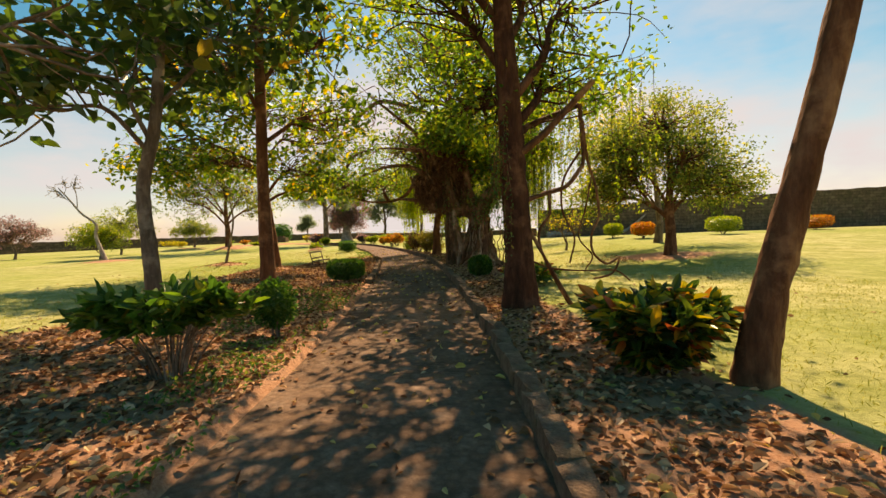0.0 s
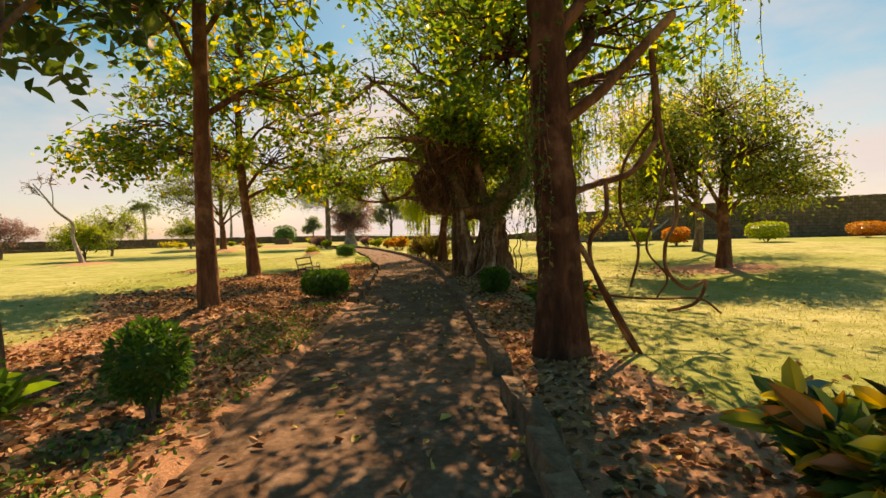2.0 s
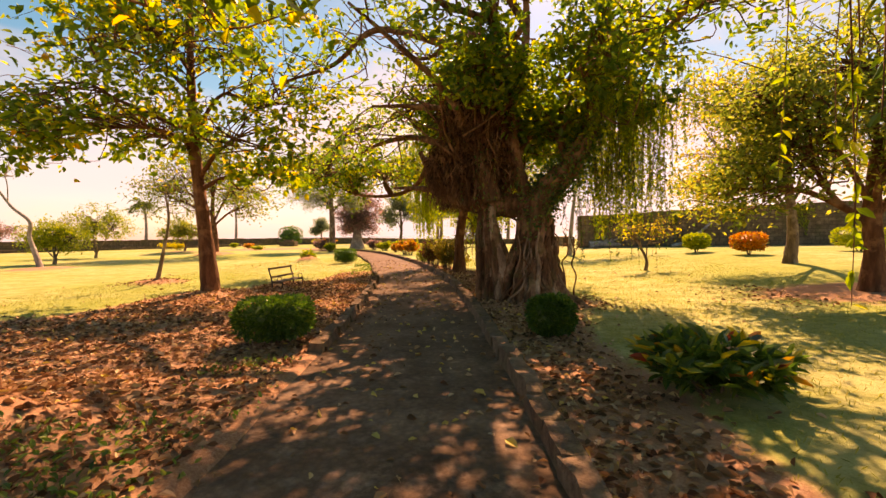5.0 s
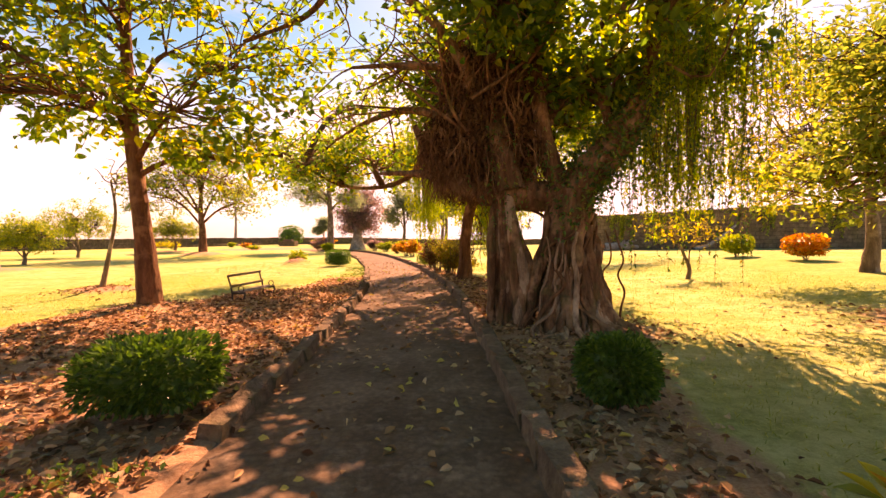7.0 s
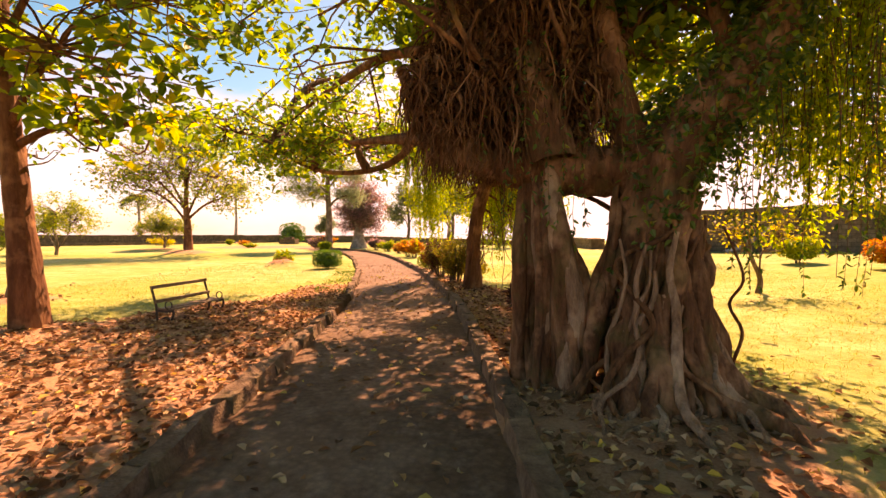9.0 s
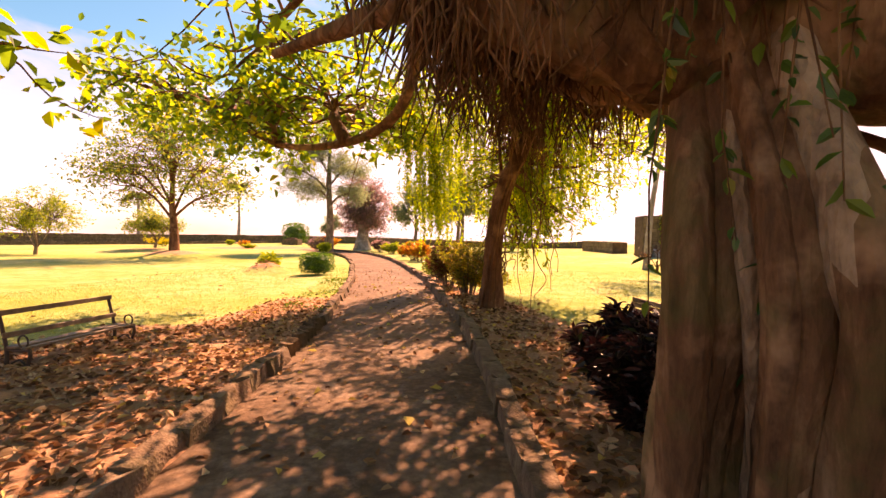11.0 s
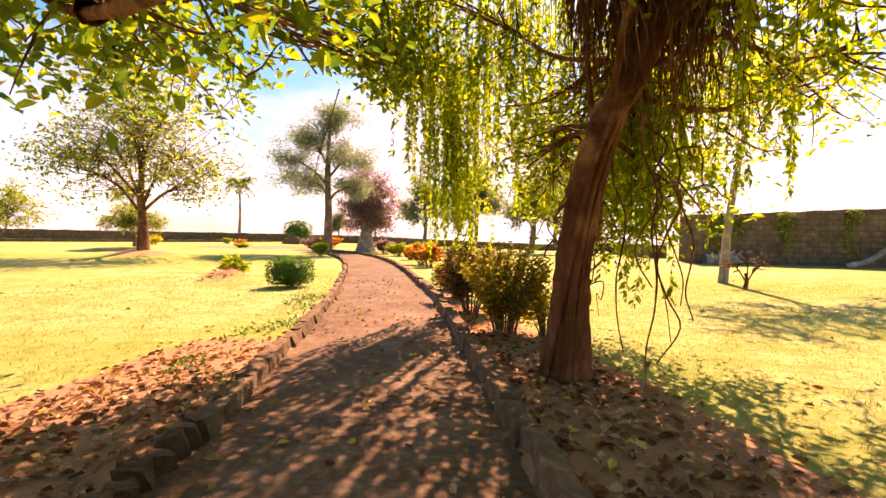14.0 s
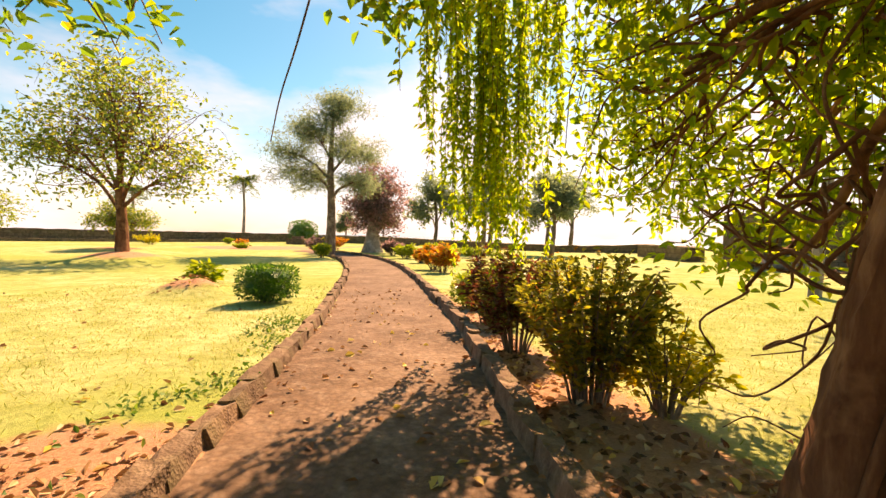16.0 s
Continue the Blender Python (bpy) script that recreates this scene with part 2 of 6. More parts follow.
def ground_material():
    """Lawn and bare earth on one sheet; the sheet's own layer 'earth' says where the turf has worn away."""
    m, n, l, b = material("lawn_and_earth", 0.95, 0.1)
    fine = tex(n, l, "ShaderNodeTexNoise", 38.0, Detail=6.0, Roughness=0.75)
    mid = tex(n, l, "ShaderNodeTexNoise", 1.3, Detail=7.0, Roughness=0.65)
    wide = tex(n, l, "ShaderNodeTexNoise", 0.16, Detail=4.0)
    lawn = ramp(n, l, fine.outputs["Fac"], [(0.3, (0.16, 0.19, 0.06)), (0.55, (0.33, 0.34, 0.105)), (0.75, (0.53, 0.51, 0.255))])
    lawn = blend(n, l, ramp(n, l, mid.outputs["Fac"], [(0.38, (0, 0, 0)), (0.66, (0.9, 0.9, 0.9))]), lawn, (0.54, 0.51, 0.255))
    lawn = blend(n, l, ramp(n, l, wide.outputs["Fac"], [(0.38, (0, 0, 0)), (0.6, (0.75, 0.75, 0.75))]), lawn, (0.25, 0.31, 0.065))
    tuft = tex(n, l, "ShaderNodeTexNoise", 6.5, Detail=6.0, Roughness=0.8)
    lawn = blend(n, l, 0.7, lawn, ramp(n, l, tuft.outputs["Fac"], [(0.34, (0.5, 0.56, 0.42)), (0.52, (1, 1, 1)), (0.68, (1.2, 1.14, 1.2))]), "MULTIPLY")
    soil = ramp(n, l, fine.outputs["Fac"], [(0.28, (0.22, 0.092, 0.048)), (0.5, (0.43, 0.215, 0.125)), (0.75, (0.62, 0.38, 0.25))])
    soil = blend(n, l, ramp(n, l, mid.outputs["Fac"], [(0.35, (0, 0, 0)), (0.7, (0.7, 0.7, 0.7))]), soil, (0.44, 0.26, 0.17))
    a = n.new("ShaderNodeAttribute")
    a.attribute_name = "earth"
    edge = n.new("ShaderNodeMath")
    edge.operation = "MULTIPLY_ADD"
    edge.inputs[1].default_value = 0.7
    l.new(mid.outputs["Fac"], edge.inputs[0])
    l.new(a.outputs["Fac"], edge.inputs[2])
    k = ramp(n, l, edge.outputs["Value"], [(0.76, (0, 0, 0)), (0.95, (1, 1, 1))])
    l.new(blend(n, l, k, lawn, soil), b.inputs["Base Color"])
    bump(n, l, b, fine.outputs["Fac"], 0.8, 0.03)
    return m


def path_material():
    m, n, l, b = material("worn_tar_path", 0.9, 0.2)
    grit = tex(n, l, "ShaderNodeTexNoise", 90.0, Detail=5.0, Roughness=0.8)
    patch = tex(n, l, "ShaderNodeTexNoise", 0.9, Detail=8.0, Roughness=0.7)
    dust = tex(n, l, "ShaderNodeTexNoise", 4.5, Detail=7.0, Roughness=0.75)
    col = ramp(n, l, patch.outputs["Fac"], [(0.3, (0.115, 0.065, 0.04)), (0.5, (0.195, 0.115, 0.074)), (0.7, (0.31, 0.2, 0.14))])
    col = blend(n, l, ramp(n, l, dust.outputs["Fac"], [(0.5, (0, 0, 0)), (0.72, (0.7, 0.7, 0.7))]), col, (0.37, 0.265, 0.2))
    col = blend(n, l, 0.55, col, ramp(n, l, grit.outputs["Fac"], [(0.3, (0.35, 0.33, 0.32)), (0.62, (1, 1, 1))]), "MULTIPLY")
    stones = tex(n, l, "ShaderNodeTexVoronoi", 17.0, Randomness=1.0)
    col = blend(n, l, 0.5, col, ramp(n, l, stones.outputs["Distance"], [(0.1, (1.25, 1.2, 1.15)), (0.5, (0.8, 0.8, 0.8)), (0.8, (0.5, 0.48, 0.46))]), "MULTIPLY")
    cracks = tex(n, l, "ShaderNodeTexNoise", 2.6, Detail=9.0, Roughness=0.8)
    col = blend(n, l, ramp(n, l, cracks.outputs["Fac"], [(0.56, (0, 0, 0)), (0.7, (0.6, 0.6, 0.6))]), col, (0.4, 0.27, 0.19))
    l.new(col, b.inputs["Base Color"])
    relief = blend(n, l, 0.4, grit.outputs["Fac"], dust.outputs["Fac"])
    bump(n, l, b, blend(n, l, 0.5, relief, stones.outputs["Distance"]), 0.9, 0.02)
    return m


def stone_material(name, dark, mid, light, scale=7.0, moss=0.35, blocks=None):
    m, n, l, b = material(name, 0.92, 0.15)
    oi = n.new("ShaderNodeObjectInfo")
    a = tex(n, l, "ShaderNodeTexNoise", scale, Detail=8.0, Roughness=0.7)
    col = ramp(n, l, a.outputs["Fac"], [(0.3, dark), (0.5, mid), (0.72, light)])
    col = blend(n, l, 0.6, col, ramp(n, l, oi.outputs["Random"], [(0.0, (0.6, 0.6, 0.6)), (1.0, (1.15, 1.1, 1.05))]), "MULTIPLY")
    g = tex(n, l, "ShaderNodeTexNoise", 1.1, Detail=6.0, Roughness=0.7)
    col = blend(n, l, ramp(n, l, g.outputs["Fac"], [(0.48, (0, 0, 0)), (0.68, (moss, moss, moss))]), col, (0.1, 0.1, 0.04))
    pits = tex(n, l, "ShaderNodeTexVoronoi", 45.0)
    h = blend(n, l, 0.5, a.outputs["Fac"], pits.outputs["Distance"])
    if blocks:
        br = tex(n, l, "ShaderNodeTexBrick", 1.0, "UV")
        br.inputs["Color1"].default_value, br.inputs["Color2"].default_value, br.inputs["Mortar"].default_value = (1, 1, 1, 1), (0.75, 0.72, 0.7, 1), (0.45, 0.42, 0.4, 1)
        br.inputs["Brick Width"].default_value, br.inputs["Row Height"].default_value, br.inputs["Mortar Size"].default_value = 0.6, 0.3, 0.02
        col = blend(n, l, 0.8, col, br.outputs["Color"], "MULTIPLY")
    l.new(col, b.inputs["Base Color"])
    bump(n, l, b, h, 0.8, 0.02)
    return m


GROUND = ground_material()
PATH = path_material()
KERB = stone_material("laterite_kerb", (0.09, 0.054, 0.036), (0.19, 0.12, 0.08), (0.33, 0.225, 0.155), moss=0.45)
FORT = stone_material("laterite_wall", (0.11, 0.077, 0.05), (0.21, 0.15, 0.095), (0.34, 0.25, 0.16), 2.5, 0.6, True)


def plain(name, colour, rough, metal=0.0, vary=0.3, scale=12.0):
    m, n, l, b = material(name, rough, 0.4)
    b.inputs["Metallic"].default_value = metal
    a = tex(n, l, "ShaderNodeTexNoise", scale, Detail=6.0, Roughness=0.7)
    col = ramp(n, l, a.outputs["Fac"], [(0.3, tuple(c * (1 - vary) for c in colour)), (0.7, tuple(c * (1 + vary) for c in colour))])
    l.new(col, b.inputs["Base Color"])
    bump(n, l, b, a.outputs["Fac"], 0.3, 0.005)
    return m


IRON = plain("rusty_iron", (0.09, 0.06, 0.045), 0.6, 0.5)
SLAT = plain("weathered_slat", (0.2, 0.13, 0.085), 0.6, 0.0, 0.4, 20.0)
SEA = plain("sea_water", (0.16, 0.24, 0.3), 0.25, 0.0, 0.15, 0.05)

# ---- mesh helpers ----
def mesh_of(name, verts, faces, mat, smooth=False):
    """A mesh from arrays: verts (n, 3), faces (m, k) all with k corners."""
    verts, faces = np.asarray(verts, np.float32), np.asarray(faces, np.int32)
    me = bpy.data.meshes.new(name)
    k = faces.shape[1]
    me.vertices.add(len(verts))
    me.vertices.foreach_set("co", verts.ravel())
    me.loops.add(faces.size)
    me.loops.foreach_set("vertex_index", faces.ravel())
    me.polygons.add(len(faces))
    me.polygons.foreach_set("loop_start", np.arange(0, faces.size, k, dtype=np.int32))
    me.polygons.foreach_set("use_smooth", np.full(len(faces), smooth))
    me.update(calc_edges=True)
    me.validate()
    me.materials.append(mat)
    return me


def child(name, me, parent, label="", kind=""):
    ob = new(name, me)
    ob.parent = parent
    return tagged(ob, label, kind=kind)


def thing(name, x, y, z, label, category, group="", kind="", turn=0.0):
    ob = new(name)
    ob.matrix_basis = pose(x, y, z, 0, 0, turn)
    return tagged(ob, label, category, group, kind)


def unit(v):
    return v / np.maximum(np.linalg.norm(v, axis=-1, keepdims=True), 1e-9)


def curve_points(ctrl, n):
    """A smooth line through control points (Catmull-Rom), n points a span."""
    c = np.asarray(ctrl, float)
    p = np.vstack([2 * c[0] - c[1], c, 2 * c[-1] - c[-2]])
    out = []
    for i in range(1, len(p) - 2):
        for s in np.linspace(0, 1, n, endpoint=False):
            a, b, d, e = p[i - 1], p[i], p[i + 1], p[i + 2]
            out.append(0.5 * (2 * b + (d - a) * s + (2 * a - 5 * b + 4 * d - e) * s * s + (3 * b - a - 3 * d + e) * s ** 3))
    out.append(c[-1])
    return np.array(out)


def tube(pts, radii, sides=8, rough=0.0, rng=None, flutes=0.0):
    """Verts and quads of a round limb along pts, its skin uneven by rough (share of the radius) and fluted."""
    pts = np.asarray(pts, float)
    radii = np.interp(np.linspace(0, 1, len(pts)), np.linspace(0, 1, len(radii)), radii)
    d = unit(np.gradient(pts, axis=0))
    ref = np.array([0.13, 0.99, 0.05]) if abs(d[0][1]) < 0.9 else np.array([0.99, 0.1, 0.05])
    u = unit(np.cross(d, ref))
    v = np.cross(d, u)
    a = np.linspace(0, 2 * np.pi, sides, endpoint=False)
    k = np.ones((len(pts), sides))
    if rough and rng is not None:
        ph = rng.uniform(0, 6.28, 4)
        k += rough * (np.sin(2 * a + ph[0])[None] * 0.5 + np.sin(3 * a + ph[1] + np.linspace(0, 3, len(pts))[:, None]) * 0.5)
        k += rough * 0.5 * rng.normal(size=k.shape)
    if flutes:
        k += flutes * np.sin(5 * a)[None] * np.linspace(1, 0, len(pts))[:, None] ** 2
    r = radii[:, None] * k
    verts = pts[:, None] + r[..., None] * (np.cos(a)[None, :, None] * u[:, None] + np.sin(a)[None, :, None] * v[:, None])
    m = len(pts)
    i, j = np.meshgrid(np.arange(m - 1), np.arange(sides), indexing="ij")
    q = np.stack([i * sides + j, i * sides + (j + 1) % sides, (i + 1) * sides + (j + 1) % sides, (i + 1) * sides + j], -1).reshape(-1, 4)
    return verts.reshape(-1, 3), q


def merge(pieces):
    vs, fs, n = [], [], 0
    for v, f in pieces:
        vs.append(v)
        fs.append(f + n)
        n += len(v)
    return np.vstack(vs), np.vstack(fs)


def leaves(points, size, rng, aspect=0.5, flat=0.4, droop=0.3, fold=0.25, ways=None, vary=0.35):
    """Folded leaves (six verts, four triangles) with their stalks at the points."""
    p = np.asarray(points, float)
    n = len(p)
    axis = rng.normal(size=(n, 3)) if ways is None else np.asarray(ways) + 0.45 * rng.normal(size=(n, 3))
    axis[:, 2] = axis[:, 2] * (1 - flat) - droop
    axis = unit(axis)
    up = rng.normal(size=(n, 3)) * 0.6 + [0, 0, 1]
    side = unit(np.cross(axis, up))
    nor = np.cross(side, axis)
    s = (size * rng.uniform(1 - vary, 1 + vary, n))[:, None]
    w = s * aspect * 0.5
    low, high = p + axis * s * 0.35, p + axis * s * 0.72
    v = np.stack([p, low + side * w + nor * w * fold * 2, high + side * w * 0.75 + nor * w * fold, p + axis * s - nor * s * 0.08,
                  high - side * w * 0.75 + nor * w * fold, low - side * w + nor * w * fold * 2], 1).reshape(-1, 3)
    base = np.arange(n)[:, None] * 6
    f = np.concatenate([base + [0, 1, 2, 3], base + [0, 3, 4, 5]], 0)
    return v, f


def in_ball(rng, n, inner=0.0):
    d = unit(rng.normal(size=(n, 3)))
    return d * (inner + (1 - inner) * rng.uniform(0, 1, n) ** (1 / 2.2))[:, None]


# ---- the lie of the land ----
PATH_Y = [-30, -14, 0, 5, 10, 15, 18.6, 22, 24.4, 28, 30, 33, 36, 39.5, 43, 48, 53, 58]
PATH_X = [-0.6, -0.55, -0.54, -0.53, -0.74, -1.1, -1.48, -1.95, -2.45, -3.25, -3.75, -4.65, -5.55, -6.7, -8.0, -10.3, -13.6, -18.5]
HALF = 1.15
MOUNDS = [(-3.9, 9.9, 0.24, 0.9), (-3.3, 9.4, 0.16, 1.0), (-6.8, 18.25, 0.14, 0.8), (-4.5, 7.0, 0.12, 0.9), (8.3, 16.5, 0.05, 1.5), (-19.4, 40.85, 0.45, 1.8),
          (-10.1, 20.9, 0.2, 0.9), (-27.0, 49.0, 0.35, 1.6), (-21.0, 28.0, 0.2, 1.6), (1.1, 16.3, 0.1, 1.6), (-0.35, 23.85, 0.06, 0.8), (-8.75, 31.5, 0.3, 0.55), (-9.0, 31.4, 0.16, 0.5)]


path_line = curve_points([(x, y, 0) for x, y in zip(PATH_X, PATH_Y)], 12)


def path_mid(y):
    return np.interp(y, path_line[:, 1], path_line[:, 0])


def smooth(a):
    a = np.clip(a, 0, 1)
    return a * a * (3 - 2 * a)


def land(x, y):
    """The height of the ground beside the path."""
    x, y = np.asarray(x, float), np.asarray(y, float)
    z = 0.05 + 0.5 * smooth((x - 4.5) / 8) * smooth((y - 8) / 18) * (1 - 0.75 * smooth((y - 30) / 14))
    for mx, my, h, r in MOUNDS:
        z = z + h * np.exp(-((x - mx) ** 2 + (y - my) ** 2) / (r * r))
    z = z + 0.02 * np.sin(1.3 * x + 0.4 * y) * np.sin(0.9 * y - 0.5 * x)
    slope = 1.0 - 0.35 * smooth((y - 30) / 20)
    d = np.abs(x - path_mid(y)) * slope
    inside = (y < 58) & (d < 6)
    k = np.where(inside, smooth((d - HALF + 0.12) / 0.2), 1)
    z = -0.09 + (z + 0.09) * k
    far = smooth((y - 100) / 60) + smooth((np.abs(x) - 90) / 60) + smooth((-60 - y) / 60)
    return z - 14 * np.clip(far, 0, 1)


def at(x, y):
    return float(land(x, y))


def earth(x, y):
    """How bare the ground is: leaf litter and red soil beside the path and under the trees."""
    d = x - path_mid(y)
    left = smooth((8.5 - np.abs(d) + 1.5 * np.sin(y * 0.5)) / 3.0) * smooth((27.6 - 1.75 * (np.abs(d) - 1.15) + 0.8 * np.sin(2.1 * x + y) - y) / 2.5)
    left = np.where(d < 0, left * (1 - 0.22 * smooth((y - 22) / 3)), 0)
    wide = np.interp(y, [-20, 0, 4, 8, 13, 16, 20, 24, 28, 32, 36], [4, 3.6, 3.0, 2.5, 2.6, 3.2, 3.3, 2.8, 2.0, 1.6, 1.4])
    right = np.where(d > 0, smooth((wide + 0.6 - d) / 1.2), 0)
    e = np.maximum(left, right)
    for mx, my, h, r in MOUNDS:
        e = np.maximum(e, 0.9 * np.exp(-((x - mx) ** 2 + (y - my) ** 2) / (1.3 * r * r)))
    e = np.maximum(e, 0.85 * np.exp(-(((x - 8.2) / 2.6) ** 2 + ((y - 16.8) / 1.6) ** 2)))
    e = np.maximum(e, 0.9 * np.exp(-(((y - 46.5) / 1.5) ** 2)) * (x > 10))
    e = np.maximum(e, 0.9 * smooth((7 - np.hypot(x + 24, y - 61)) / 3))
    return e


def grid_sheet(xs, ys):
    gx, gy = np.meshgrid(xs, ys, indexing="ij")
    v = np.stack([gx, gy, land(gx, gy)], -1).reshape(-1, 3)
    i, j = np.meshgrid(np.arange(len(xs) - 1), np.arange(len(ys) - 1), indexing="ij")
    m = len(ys)
    f = np.stack([i * m + j, (i + 1) * m + j, (i + 1) * m + j + 1, i * m + j + 1], -1).reshape(-1, 4)
    return v, f


def build_ground():
    xs = np.concatenate([[-3000, -900, -300, -150], np.arange(-100, -26, 4.0), np.arange(-26, -8, 0.6), np.arange(-8, 5, 0.16), np.arange(5, 20, 0.6), np.arange(20, 100, 5.0), [150, 300, 900, 3000]])
    ys = np.concatenate([[-3000, -900, -300, -120, -60, -30], np.arange(-16, 0, 1.0), np.arange(0, 42, 0.22), np.arange(42, 62, 0.5), np.arange(62, 110, 4.0), [160, 300, 900, 3000]])
    v, f = grid_sheet(xs, ys)
    me = mesh_of("ground", v, f, GROUND, True)
    a = me.attributes.new("earth", "FLOAT", "POINT")
    a.data.foreach_set("value", earth(v[:, 0], v[:, 1]).astype(np.float32))
    tagged(new("ground", me), "sunlit yellow-green lawn with bare red earth under trees", "ground", kind="structure")


def edge_line(side, lo, hi, step, off):
    """Points along one edge of the path, off metres outside it."""
    c = path_line
    d = unit(np.gradient(c, axis=0))
    nrm = np.stack([d[:, 1], -d[:, 0], 0 * d[:, 0]], -1)
    e = c + side * (HALF + off) * nrm
    keep = (e[:, 1] > lo) & (e[:, 1] < hi)
    e = e[keep]
    s = np.concatenate([[0], np.cumsum(np.linalg.norm(np.diff(e, axis=0), axis=1))])
    t = np.arange(0, s[-1], step)
    return np.stack([np.interp(t, s, e[:, k]) for k in range(3)], -1)


def build_path():
    c = path_line
    d = unit(np.gradient(c, axis=0))
    nrm = np.stack([d[:, 1], -d[:, 0], 0 * d[:, 0]], -1)
    across = np.linspace(-1, 1, 13)
    wob = 0.05 * np.sin(c[:, 1] * 1.7)[:, None] * (np.abs(across) > 0.95)[None]
    v = c[:, None] + nrm[:, None] * ((HALF + 0.06) * across[None] + wob)[..., None]
    v[..., 2] = 0.018 * (1 - across[None] ** 2) + 0.006 * np.sin(c[:, 1] * 2.1)[:, None] * np.sin(across * 5)[None]
    m = len(across)
    i, j = np.meshgrid(np.arange(len(c) - 1), np.arange(m - 1), indexing="ij")
    f = np.stack([i * m + j, i * m + j + 1, (i + 1) * m + j + 1, (i + 1) * m + j], -1).reshape(-1, 4)
    tagged(new("path", mesh_of("path", v.reshape(-1, 3), f, PATH, True)), "worn reddish-brown tar footpath dappled with leaf shade", "path", kind="structure")


# ---- walls of the fort ----
def wall_run(name, pts, tops, thick, label, base=-0.3):
    """A thick wall along a line in plan, with an uneven top, and courses laid out in metres on its faces."""
    pts = np.asarray(pts, float)
    seg = np.linalg.norm(np.diff(pts, axis=0), axis=1)
    s = np.concatenate([[0], np.cumsum(seg)])
    t = np.arange(0, s[-1] + 0.75, 0.75)
    line = np.stack([np.interp(t, s, pts[:, k]) for k in range(2)], -1)
    d = unit(np.gradient(line, axis=0))
    nrm = np.stack([d[:, 1], -d[:, 0]], -1) * thick / 2
    rng = np.random.default_rng(len(pts))
    z = np.interp(t, s, tops) + rng.uniform(-0.05, 0.05, len(t))
    bm = bmesh.new()
    uv = bm.loops.layers.uv.new("UVMap")
    rows = []
    for k in range(len(t)):
        a, b = line[k] + nrm[k], line[k] - nrm[k]
        rows.append([bm.verts.new((a[0], a[1], base)), bm.verts.new((a[0], a[1], z[k])), bm.verts.new((b[0], b[1], z[k])), bm.verts.new((b[0], b[1], base))])
    for k in range(len(t) - 1):
        for i in range(3):
            f = bm.faces.new([rows[k][i], rows[k + 1][i], rows[k + 1][i + 1], rows[k][i + 1]])
            for lp, (kk, ii) in zip(f.loops, ((k, i), (k + 1, i), (k + 1, i + 1), (k, i + 1))):
                co = rows[kk][ii].co
                lp[uv].uv = (t[kk], co.z if i != 1 else (0 if ii == 1 else thick))
    for r in (rows[0], rows[-1]):
        bm.faces.new(r)
    bm.normal_update()
    me = bpy.data.meshes.new(name)
    bm.to_mesh(me)
    bm.free()
    me.materials.append(FORT)
    return tagged(new(name, me), label, "wall", kind="structure")


# ---- trees ----
def limb_to(start, end, rng, lift=0.3, n=6, wander=0.12):
    start, end = np.asarray(start, float), np.asarray(end, float)
    span = np.linalg.norm(end - start)
    m1 = start + (end - start) * 0.35 + [0, 0, lift * span * 0.4] + rng.normal(size=3) * wander * span * 0.5
    m2 = start + (end - start) * 0.7 + [0, 0, lift * span * 0.35] + rng.normal(size=3) * wander * span * 0.5
    return curve_points([start, m1, m2, end], n)


def tree(name, label, x, y, trunk, radii, blobs, bark, leaf, size, per, seed, category="tree", aspect=0.5, forks=None, clump=0.55, droop=0.3, sides=12, twig=0.012, group="", flutes=0.12, z=None, thick=1.7, lush=0.95, spread=1.35):
    """trunk: points relative to the base; blobs: (x, y, z, rx, ry, rz, clumps, height of its fork), relative to the base."""
    rng = np.random.default_rng(seed)
    ob = thing(name, x, y, (at(x, y) if z is None else z) - 0.06, label, category, group)
    line = curve_points(trunk, 7)
    child("trunk", mesh_of("trunk", *tube(line, radii, sides, 0.07, rng, flutes), bark, True), ob)
    crown, twigs = [], []
    for bx, by, bz, rx, ry, rz, clumps, fork in blobs:
        k = int(np.argmin(np.abs(line[:, 2] - fork)))
        mid = np.array([bx, by, bz])
        limb = limb_to(line[k], mid, rng)
        r0 = np.interp(k / (len(line) - 1), np.linspace(0, 1, len(radii)), radii)
        child("limb", mesh_of("limb", *tube(limb, [r0 * 0.45, r0 * 0.3, r0 * 0.12], 7, 0.06, rng), bark, True), ob)
        ends = mid + in_ball(rng, int(clumps * thick), 0.25) * [rx * spread, ry * spread, rz * spread]
        for e in ends:
            s = limb[rng.integers(len(limb) // 3, len(limb))]
            tw = limb_to(s, e, rng, 0.15, 3, 0.25)
            twigs.append(tube(tw, [twig * 1.8, twig, twig * 0.4], 4))
            m = int(per * lush * rng.uniform(0.5, 1.5))
            pick = tw[rng.integers(len(tw) // 2, len(tw), m)] + rng.normal(size=(m, 3)) * clump * [0.34, 0.34, 0.24]
            crown.append(pick)
    if twigs:
        child("twig_spray", mesh_of("twig_spray", *merge(twigs), bark, True), ob, kind="stuff")
        child("crown", mesh_of("crown", *leaves(np.vstack(crown), size, rng, aspect, droop=droop), leaf), ob, kind="stuff")
    return ob


